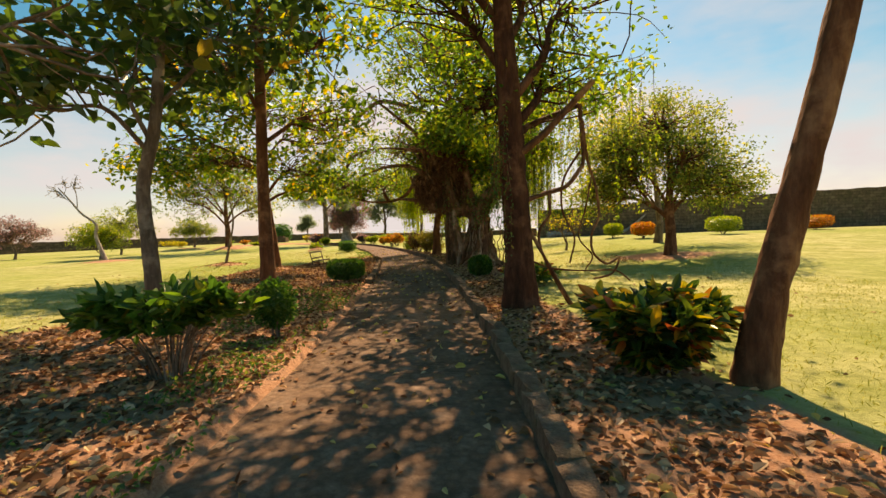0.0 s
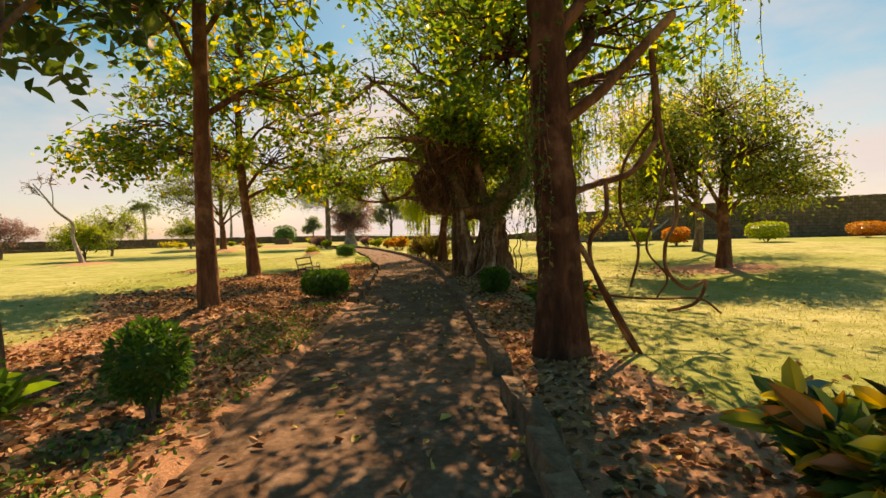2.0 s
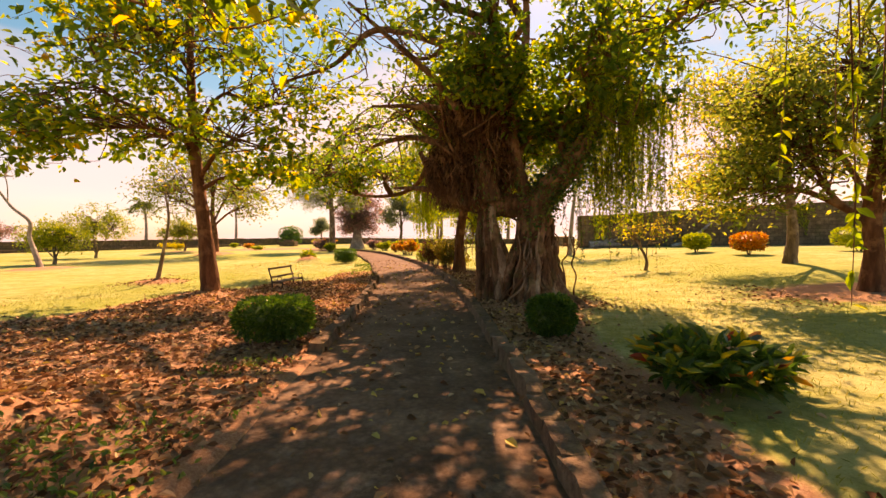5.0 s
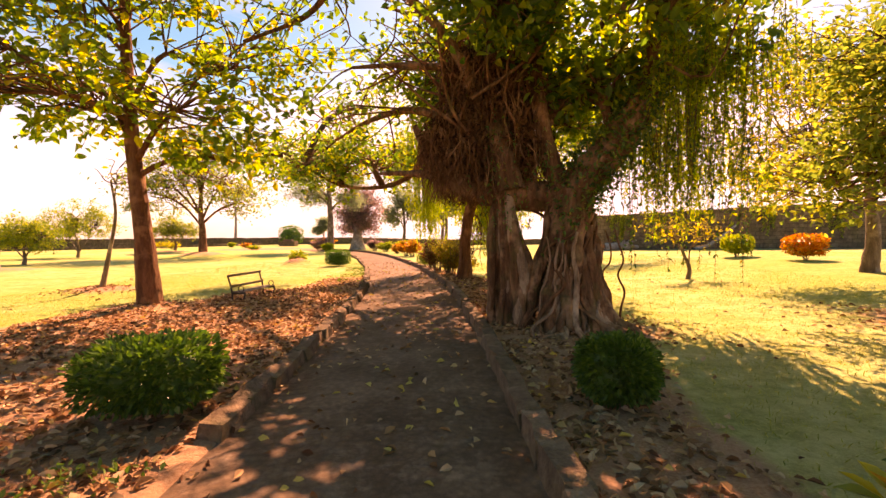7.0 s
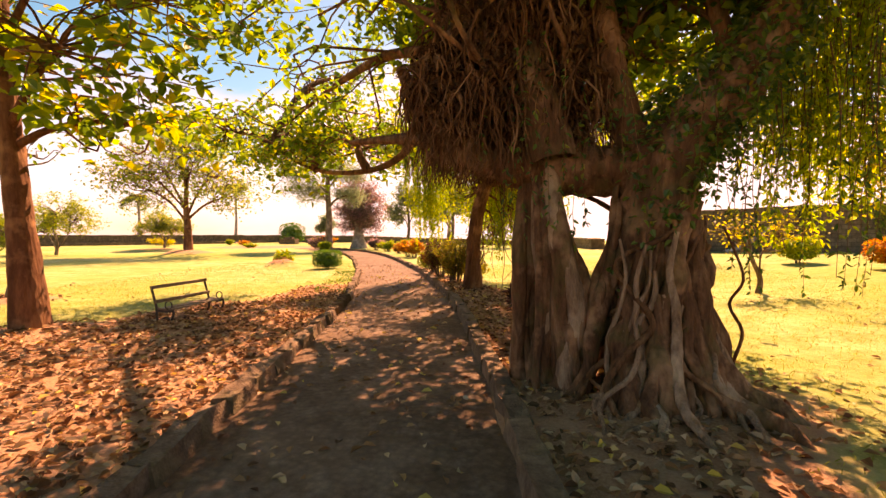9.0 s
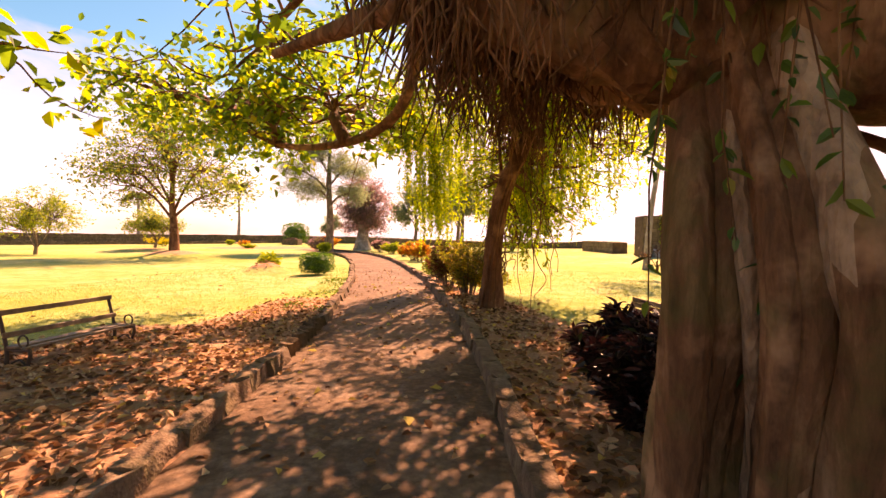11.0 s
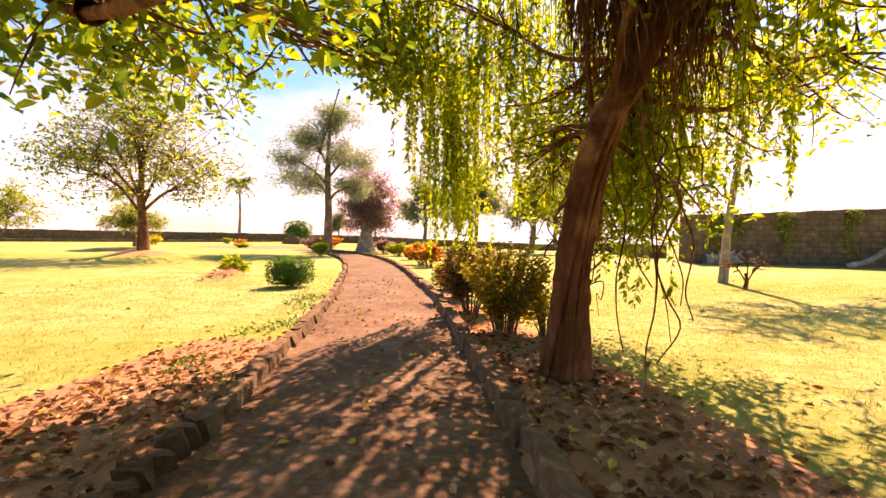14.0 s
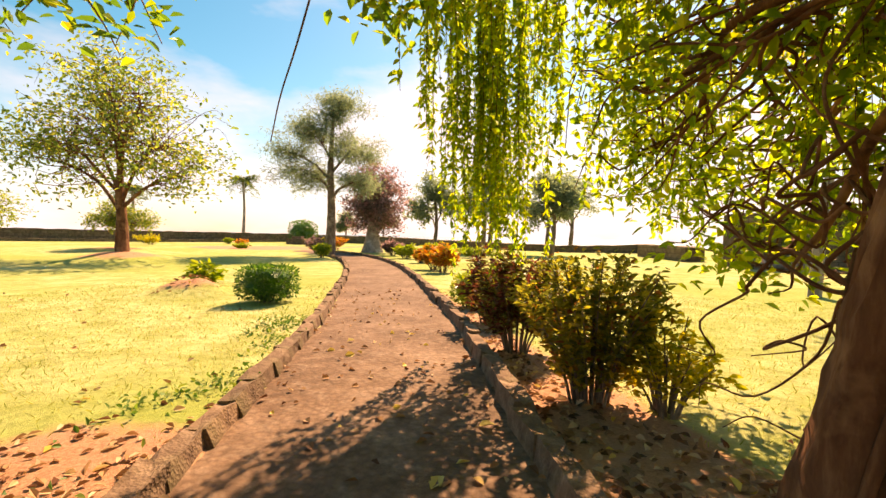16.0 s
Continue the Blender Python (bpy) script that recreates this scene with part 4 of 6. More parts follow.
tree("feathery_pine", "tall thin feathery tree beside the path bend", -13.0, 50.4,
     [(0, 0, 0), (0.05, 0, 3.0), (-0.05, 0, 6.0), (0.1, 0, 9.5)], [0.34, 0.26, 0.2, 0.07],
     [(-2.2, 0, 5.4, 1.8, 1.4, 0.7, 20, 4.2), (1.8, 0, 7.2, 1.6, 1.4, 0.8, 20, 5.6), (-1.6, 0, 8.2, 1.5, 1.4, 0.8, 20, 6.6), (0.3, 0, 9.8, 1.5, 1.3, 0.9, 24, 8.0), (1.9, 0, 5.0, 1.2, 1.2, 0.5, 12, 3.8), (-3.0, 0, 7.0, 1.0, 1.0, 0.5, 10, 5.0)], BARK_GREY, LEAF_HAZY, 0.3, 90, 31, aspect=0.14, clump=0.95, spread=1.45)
tree("frangipani_tree", "thick shrubby tree with greyish-pink blossom", -12.1, 57.0,
     [(0, 0, 0), (0, 0, 1.2), (0.2, 0, 2.6)], [0.9, 0.55, 0.3],
     [(-0.8, 0, 3.6, 1.6, 1.4, 1.8, 60, 1.0), (1.2, 0, 3.8, 1.6, 1.4, 1.9, 60, 1.2), (0.2, 0, 5.8, 1.8, 1.6, 1.3, 50, 2.0)], BARK_PALE, LEAF_PINK, 0.2, 40, 32, clump=0.7)
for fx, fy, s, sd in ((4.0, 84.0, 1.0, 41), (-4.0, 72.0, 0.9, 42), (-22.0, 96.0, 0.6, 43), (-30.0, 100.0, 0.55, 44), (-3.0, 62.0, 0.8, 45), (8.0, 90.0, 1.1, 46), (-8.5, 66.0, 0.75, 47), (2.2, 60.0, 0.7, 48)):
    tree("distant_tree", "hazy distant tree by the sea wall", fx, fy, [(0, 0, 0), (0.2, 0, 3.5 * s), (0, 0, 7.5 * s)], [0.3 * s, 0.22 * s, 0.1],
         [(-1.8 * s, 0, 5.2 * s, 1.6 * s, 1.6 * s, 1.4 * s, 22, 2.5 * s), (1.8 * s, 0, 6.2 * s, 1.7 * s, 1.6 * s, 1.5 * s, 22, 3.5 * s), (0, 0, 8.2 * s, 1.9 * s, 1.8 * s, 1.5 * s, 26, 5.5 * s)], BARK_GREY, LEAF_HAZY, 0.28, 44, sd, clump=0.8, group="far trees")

# ---- the great fig tree, with its props and curtains ----
def fig_tree():
    rng = np.random.default_rng(51)
    ob = thing("banyan_tree", 1.05, 16.2, at(1.05, 16.2) - 0.08, "old banyan with braided prop roots and hanging shoots", "tree")
    # the heart of the right-hand trunk, its two limbs and the bridge to the hanging side
    heart = curve_points([(0.22, 0.0, -0.05), (0.22, 0, 0.5), (0.25, 0.02, 1.1), (0.3, 0.03, 1.7), (0.45, 0.03, 2.2), (0.95, 0.05, 2.75), (1.4, 0.1, 3.5), (1.75, 0.3, 4.7), (1.9, 0.6, 6.6)], 6)
    child("trunk", mesh_of("trunk", *tube(heart, [0.36, 0.3, 0.28, 0.32, 0.3, 0.25, 0.2, 0.15, 0.07], 20, 0.1, rng, 0.08), BARK_FIG, True), ob)
    child("bridge_limb", mesh_of("bridge_limb", *tube(curve_points([(0.35, 0.08, 1.9), (0.0, 0.2, 2.02), (-0.45, 0.32, 2.05), (-0.95, 0.36, 2.12), (-1.35, 0.42, 2.24), (-1.7, 0.55, 2.38), (-2.1, 0.95, 2.5), (-2.9, 1.6, 2.6)], 6), [0.26, 0.23, 0.22, 0.2, 0.15, 0.09, 0.06, 0.03], 14, 0.14, rng), BARK_FIG, True), ob)
    child("rear_limb", mesh_of("rear_limb", *tube(curve_points([(0.4, 0.25, 1.9), (0.0, 0.6, 2.06), (-0.6, 0.78, 2.1), (-1.2, 0.8, 2.22), (-1.8, 0.95, 2.6), (-2.2, 1.3, 3.4)], 6), [0.22, 0.19, 0.18, 0.14, 0.1, 0.05], 12, 0.14, rng), BARK_FIG, True), ob)
    child("middle_limb", mesh_of("middle_limb", *tube(curve_points([(0.3, 0.08, 1.9), (0.05, 0.12, 2.5), (-0.1, 0.15, 3.1), (-0.15, 0.35, 4.2), (0.2, 0.6, 5.6), (0.2, 0.6, 7.2)], 6), [0.2, 0.13, 0.12, 0.1, 0.08, 0.05], 10, 0.1, rng), BARK_FIG, True), ob)
    child("left_limb", mesh_of("left_limb", *tube(curve_points([(-0.6, 0.1, 2.1), (-0.75, 0.2, 2.8), (-0.8, 0.35, 3.6), (-0.9, 0.5, 4.8), (-1.2, 0.8, 6.2)], 6), [0.2, 0.17, 0.14, 0.1, 0.05], 10, 0.12, rng), BARK_FIG, True), ob)

    # roots braided down the trunk and splayed at its foot
    for k in range(40):
        a0 = 6.28 * k / 40 + rng.uniform(-0.1, 0.1)
        high = rng.uniform(1.1, 2.1)
        r = rng.choice([0.03, 0.045, 0.06, 0.1])
        drift, pts = rng.normal() * 0.5, []
        for s in np.linspace(0, 1, 7):
            z = -0.04 + high * s
            rad = (0.4 + 0.4 * (1 - s) ** 3) * (1 + 0.06 * rng.normal()) - 0.06 * s
            aa = a0 + drift * s + 0.1 * rng.normal()
            pts.append((0.22 + 0.1 * s * s + rad * math.cos(aa), 0.01 + 0.85 * rad * math.sin(aa), z))
        foot = (pts[0][0] + 0.25 * math.cos(a0), pts[0][1] + 0.25 * math.sin(a0), -0.07)
        line = curve_points([foot] + pts, 4)
        child("root", mesh_of("root", *tube(line, [r * 0.5, r, r * 1.1, r, r * 0.8, r * 0.5], 7, 0.12, rng), BARK_FIG, True), ob)
    # thinner pale roots that wander over the others
    for k in range(18):
        a0, high, r, pts = rng.uniform(0, 6.28), rng.uniform(0.7, 1.8), rng.uniform(0.014, 0.03), []
        for s in np.linspace(0, 1, 8):
            rad = 0.45 + 0.5 * (1 - s) ** 3 - 0.06 * s
            aa = a0 + 0.22 * rng.normal() + 0.3 * s
            pts.append((0.22 + 0.1 * s * s + rad * math.cos(aa), 0.01 + 0.85 * rad * math.sin(aa), -0.03 + high * s))
        child("root", mesh_of("root", *tube(curve_points(pts, 4), [r, r, r * 0.6], 6, 0.12, rng), ROOT, True), ob)
    # slim pale roots that snake down the near face and fan out over the soil
    for k in range(26):
        a0 = -1.57 + rng.uniform(-1.15, 1.25)
        high, r = rng.uniform(0.35, 1.5), rng.uniform(0.014, 0.04)
        reach = rng.uniform(0.25, 0.75)
        pts, sway = [], rng.normal(size=7) * 0.09
        for i, q in enumerate(np.linspace(0, 1, 7)):
            rad = 0.42 + reach * (1 - q) ** 2.6
            aa = a0 + sway[i] + 0.25 * q
            pts.append((0.22 + rad * math.cos(aa), 0.01 + 0.9 * rad * math.sin(aa), 0.035 + high * q ** 1.35))
        tip = np.array(pts[0]) + [0.22 * math.cos(a0 + sway[0]), 0.22 * math.sin(a0 + sway[0]), -0.1]
        child("root", mesh_of("root", *tube(curve_points([tip] + pts, 4), [r * 0.4, r, r * 1.1, r * 0.9, r * 0.5], 7, 0.14, rng), ROOT_PALE, True), ob)
    # thick roots that run out over the soil, and one that crosses the gap under the bridge
    for a0, reach, r in ((-0.95, 1.25, 0.075), (-0.55, 1.15, 0.09), (-0.15, 0.9, 0.07), (-1.75, 0.9, 0.06), (-2.3, 0.8, 0.05)):
        bend = rng.normal(size=3) * 0.12
        ctrl = [(0.22 + q * math.cos(a0 + w), q * math.sin(a0 + w), z) for q, w, z in ((reach, bend[0], -0.04), (reach * 0.8, bend[1], 0.06), (0.62, bend[2], 0.16), (0.46, 0, 0.45), (0.36, 0, 0.95))]
        child("surface_root", mesh_of("surface_root", *tube(curve_points(ctrl, 5), [r * 0.4, r, r * 1.2, r, r * 0.5], 9, 0.16, rng), BARK_FIG, True), ob)
    child("cross_root", mesh_of("cross_root", *tube(curve_points([(-0.5, 0.5, 2.02), (-0.3, 0.55, 1.86), (-0.1, 0.5, 1.76), (0.1, 0.35, 1.6)], 5), [0.03, 0.024, 0.028], 8, 0.12, rng), BARK_FIG, True), ob)
    # the slanting prop on the path side: roots that come down from the bridge and the limb behind it
    for k in range(34):
        x0 = rng.uniform(-0.92, -0.5)
        y0 = rng.uniform(-0.05, 0.4) if k < 20 else rng.uniform(0.2, 0.42)
        r = rng.uniform(0.03, 0.085)
        top = (-0.72 + 0.5 * (x0 + 0.7), 0.26 + 0.4 * y0 if k < 20 else 0.1 + 0.9 * y0, 2.05 + rng.uniform(-0.1, 0.15))
        w = rng.normal(size=(3, 2)) * 0.045
        line = curve_points([(x0 + rng.normal() * 0.16, y0 - 0.1, -0.06), (x0, y0, 0.12), (x0 + 0.04 + w[0, 0], y0 + w[0, 1], 0.7), (x0 * 0.75 - 0.18 + w[1, 0], y0 * 0.8 + w[1, 1], 1.35), top], 5)
        child("prop_root", mesh_of("prop_root", *tube(line, [r * 0.7, r, r, r * 1.1, r * 0.9], 8, 0.12, rng), ROOT_PALE if k % 5 == 0 else BARK_FIG, True), ob)
    for k in range(7):
        x0 = rng.uniform(-0.62, -0.2)
        r = rng.uniform(0.05, 0.085)
        line = curve_points([(x0 + 0.1, rng.uniform(-0.25, 0.2), -0.05), (x0, 0.02 + rng.normal() * 0.06, 0.5), (-0.38 + rng.normal() * 0.05, 0.05, 1.0), (-0.55 + rng.normal() * 0.04, 0.16, 1.5), (-0.66, 0.3, 2.05)], 5)
        child("prop_root", mesh_of("prop_root", *tube(line, [r * 0.7, r, r, r, r * 1.1], 8, 0.12, rng), BARK_FIG, True), ob)
    child("long_limb", mesh_of("long_limb", *tube(curve_points([(-1.3, 0.2, 2.2), (-1.9, 1.6, 3.3), (-2.3, 3.6, 3.25), (-2.7, 4.5, 2.95), (-3.5, 5.0, 2.72), (-4.8, 5.7, 2.85), (-6.2, 6.4, 3.5)], 6), [0.09, 0.085, 0.08, 0.075, 0.06, 0.045, 0.02], 9, 0.1, rng), BARK_FIG, True), ob)
    # long limbs that carry the canopy over the path; ends relative to the foot
    crown, twigs, tips = [], [], []
    over_path = [((0.0, 0.4, 3.2), (-3.4, 1.6, 4.6), 1.8, 5), ((-0.9, 0.4, 3.0), (-4.6, 4.6, 3.9), 1.6, 6), ((-4.8, 5.7, 2.85), (-5.4, 6.2, 3.6), 1.5, 18), ((-6.2, 6.4, 3.5), (-4.6, 8.4, 5.8), 1.6, 10), ((-3.5, 5.0, 2.72), (-3.9, 5.6, 3.5), 1.1, 9), ((0.3, 0.6, 5.0), (-1.8, -2.2, 5.6), 1.6, 5), ((0.3, 0.6, 5.0), (-3.2, 3.8, 6.8), 2.2, 6), ((-0.9, 0.4, 3.4), (-3.4, -0.6, 6.0), 1.7, 2), ((-0.9, 0.5, 4.6), (-1.9, 3.0, 4.5), 1.1, 20), ((-1.2, 0.8, 5.6), (-6.0, 2.6, 5.6), 1.8, 5), ((-6.2, 6.4, 3.5), (-3.6, 10.0, 4.1), 0.9, 18), ((-6.2, 6.4, 3.5), (-6.6, 8.8, 3.9), 1.3, 22), ((-6.2, 6.4, 3.5), (-7.6, 6.6, 4.0), 1.2, 12)]
    above = [((0.2, 0.6, 5.4), (-0.6, 2.7, 5.0), 1.2, 34), ((-0.9, 0.5, 4.6), (-1.4, 5.4, 5.0), 1.1, 17), ((0.2, 0.6, 6.0), (-0.2, 4.6, 5.8), 1.4, 24), ((-0.15, 0.35, 4.2), (-0.3, -0.3, 4.6), 0.9, 13), ((0.2, 0.6, 6.5), (0.4, -1.0, 7.4), 2.4, 30), ((-1.2, 0.8, 4.8), (-1.6, 3.6, 5.2), 1.9, 15), ((0.2, 0.6, 6.0), (-1.4, 1.4, 8.6), 2.4, 24), ((-2.3, 3.6, 3.25), (-1.6, 5.2, 4.3), 1.1, 16), ((-0.15, 0.35, 4.2), (-1.2, -3.4, 6.6), 1.8, 16), ((-0.9, 0.5, 4.6), (-0.8, -0.8, 4.6), 1.0, 19), ((0.95, 0.05, 2.75), (0.6, 0.2, 4.0), 0.8, 20), ((-0.1, 0.15, 3.1), (0.5, 0.8, 3.6), 0.7, 14)]
    over_lawn = [((1.9, 0.6, 5.6), (0.8, 4.6, 4.0), 1.0, 10), ((1.9, 0.6, 5.6), (2.1, 5.4, 4.3), 1.1, 10), ((1.9, 0.6, 5.6), (1.6, 3.6, 3.6), 0.9, 7), ((1.9, 0.4, 4.6), (2.6, -2.0, 5.6), 1.8, 6), ((1.9, 0.4, 4.6), (3.4, 1.0, 5.6), 1.6, 5), ((2.0, 0.7, 6.0), (2.6, 3.2, 6.6), 2.2, 10), ((1.4, 0.1, 3.5), (1.3, -1.6, 4.6), 1.2, 22), ((1.7, 0.3, 4.6), (4.0, -1.4, 6.0), 1.6, 3), ((1.4, 0.1, 3.5), (2.4, 0.5, 4.2), 0.9, 22)]
    for s, e, r, clumps in over_path + above + over_lawn:
        limb = limb_to(s, e, rng, 0.15, 6, 0.1)
        child("limb", mesh_of("limb", *tube(limb, [0.1, 0.07, 0.03], 7, 0.08, rng), BARK_FIG, True), ob)
        for q in np.array(e) + in_ball(rng, int(clumps * 2.0), 0.2) * [r * 1.3, r * 1.3, r * 0.8]:
            tw = limb_to(limb[rng.integers(len(limb) // 3, len(limb))], q, rng, 0.15, 3, 0.25)
            twigs.append(tube(tw, [0.022, 0.013, 0.005], 4))
            m = int(rng.uniform(14, 48))
            crown.append(tw[rng.integers(len(tw) // 2, len(tw), m)] + rng.normal(size=(m, 3)) * [0.19, 0.19, 0.14])
            tips.append(q)
    child("twig_spray", mesh_of("twig_spray", *merge(twigs), BARK_FIG, True), ob, kind="stuff")
    child("crown", mesh_of("crown", *leaves(np.vstack(crown), 0.15, rng, 0.55), LEAF_BANYAN), ob, kind="stuff")
    # the matted mass of dead roots and twigs that overhangs the path
    mat = []
    lumps = [((-1.15, 0.4, 2.72), (0.72, 0.5, 0.5)), ((-0.45, 0.4, 3.0), (0.6, 0.5, 0.75)), ((-1.2, 0.45, 3.3), (0.62, 0.5, 0.6)), ((-0.6, 0.45, 3.8), (0.75, 0.55, 0.6)), ((-1.6, 0.5, 2.95), (0.45, 0.45, 0.45)), ((-0.7, 0.85, 2.65), (0.7, 0.35, 0.45)), ((-1.0, 0.5, 4.2), (0.7, 0.5, 0.5)), ((-1.45, 1.2, 2.95), (0.5, 0.45, 0.6)), ((-0.95, 1.45, 3.0), (0.55, 0.5, 0.6))]
    for k in range(3000):
        c, e = lumps[int(rng.integers(len(lumps)))]
        top = np.array(c) + in_ball(rng, 1, 0.1)[0] * e
        ln = rng.uniform(0.25, 0.8) if k % 7 else rng.uniform(0.6, 1.5)
        ln = max(0.12, min(ln, top[2] - 1.95))
        w = rng.normal(size=(5, 2)) * 0.06
        w[0] = 0
        line = np.column_stack([top[0] + np.cumsum(w[:, 0]), top[1] + np.cumsum(w[:, 1]), top[2] - ln * np.linspace(0, 1, 5)])
        mat.append(tube(line, [rng.uniform(0.006, 0.018), 0.008, 0.003], 5))
    child("root_mat", mesh_of("root_mat", *merge(mat), ROOT, True), ob, "brown mass of dead hanging roots", "stuff")
    dry = np.vstack([np.array(c) + in_ball(rng, 1250, 0.3) * e for c, e in lumps])
    child("dead_leaves", mesh_of("dead_leaves", *leaves(dry, 0.08, rng, 0.4, droop=0.9), LEAF_DEAD), ob, kind="stuff")
    for k in range(30):
        a, up = rng.uniform(0, 6.28), rng.uniform(0.5, 1.4)
        ln = rng.uniform(1.0, 2.6)
        p0 = np.array([-0.9 + rng.normal() * 0.35, 0.4 + rng.normal() * 0.2, rng.uniform(2.8, 3.7)])
        p1 = p0 + unit(np.array([math.cos(a), 0.8 * math.sin(a), up])) * ln
        child("radiating_branch", mesh_of("radiating_branch", *tube(wavy(rng, p0, p1, 0.07, 6), [0.03, 0.018, 0.004], 6, 0.1, rng), BARK_FIG, True), ob)
    # green curtains
    tops, lens = [], []
    for cx, cy, cz, rx, ry, n, lo, hi in ((2.4, 0.6, 4.6, 0.7, 0.8, 50, 1.4, 2.9), (3.3, 0.2, 4.7, 0.8, 0.7, 14, 0.6, 1.8), (2.2, 0.9, 3.7, 0.6, 0.6, 42, 0.9, 2.4), (2.7, 1.5, 3.9, 0.6, 0.8, 30, 1.0, 2.5), (1.7, 0.6, 3.2, 0.5, 0.5, 50, 0.6, 1.6), (1.6, -0.5, 5.0, 0.7, 0.6, 50, 0.8, 2.0), (2.4, -0.2, 4.0, 0.6, 0.6, 20, 1.0, 2.4), (0.6, 1.0, 4.4, 0.8, 0.6, 40, 0.6, 1.6)):
        p = np.array([cx, cy, cz]) + in_ball(rng, n) * [rx, ry, 0.5]
        tops.append(p)
        lens.append(rng.uniform(lo, hi, n))
    stems, lv = strands(rng, np.vstack(tops), np.concatenate(lens), 0.07, 0.028)
    child("shoot_curtain", mesh_of("shoot_curtain", *stems, ROOT, True), ob, kind="stuff")
    child("shoot_leaves", mesh_of("shoot_leaves", *lv, LEAF_VINE), ob, kind="stuff")
    k = rng.integers(13, 46, 7500)
    girth = np.interp(np.linspace(0, 1, len(heart)), np.linspace(0, 1, 9), [0.36, 0.3, 0.28, 0.32, 0.3, 0.25, 0.2, 0.15, 0.07])[k]
    ivy = heart[k] + unit(rng.normal(size=(7500, 3))) * (girth + 0.02 + 0.13 * rng.uniform(0, 1, 7500) ** 2 + 0.05 * (k > 24))[:, None] + rng.normal(size=(7500, 3)) * 0.04
    keep = (k > 20) | (np.sin(7 * ivy[:, 0]) * np.sin(5 * ivy[:, 2]) > 0.25)
    child("ivy", mesh_of("ivy", *leaves(ivy[keep], 0.07, rng, 0.6, droop=0.6), LEAF_LAUREL), ob, kind="stuff")
    # thin shoots that trail from the mat, the bridge and the leaning limb
    tops = np.vstack([np.array([-0.6, 0.05, 2.9]) + in_ball(rng, 34) * [0.8, 0.35, 0.8], np.array([2.0, 0.1, 3.0]) + in_ball(rng, 48) * [1.2, 0.9, 0.4], np.array([0.7, -0.25, 2.5]) + in_ball(rng, 16) * [0.5, 0.2, 0.4]])
    stems, lv = strands(rng, tops, np.concatenate([rng.uniform(0.4, 1.3, 34), rng.uniform(0.7, 2.2, 48), rng.uniform(0.4, 1.2, 16)]), 0.06, 0.05, 0.2)
    child("trailing_shoot", mesh_of("trailing_shoot", *stems, ROOT, True), ob, kind="stuff")
    child("trailing_foliage", mesh_of("trailing_foliage", *lv, LEAF_LAUREL), ob, kind="stuff")
    child("hanging_twig", mesh_of("hanging_twig", *tube(curve_points([(-4.6, 9.9, 3.7), (-4.75, 9.9, 3.2), (-4.9, 9.9, 2.75), (-5.0, 9.9, 2.3)], 5), [0.012, 0.009, 0.005], 5, 0.1, rng), ROOT, True), ob)
    # thin roots that hang to the ground
    for k in range(3):
        px, py = 0.95 + rng.uniform(-0.2, 0.3), rng.uniform(-0.2, 0.9)
        line = wavy(rng, (px * 0.85, py, 1.5), (px + rng.normal() * 0.1, py + rng.normal() * 0.15, -0.02), 0.1)
        child("aerial_root", mesh_of("aerial_root", *tube(line, [0.012, 0.016, 0.02], 6, 0.1, rng), ROOT, True), ob)


fig_tree()


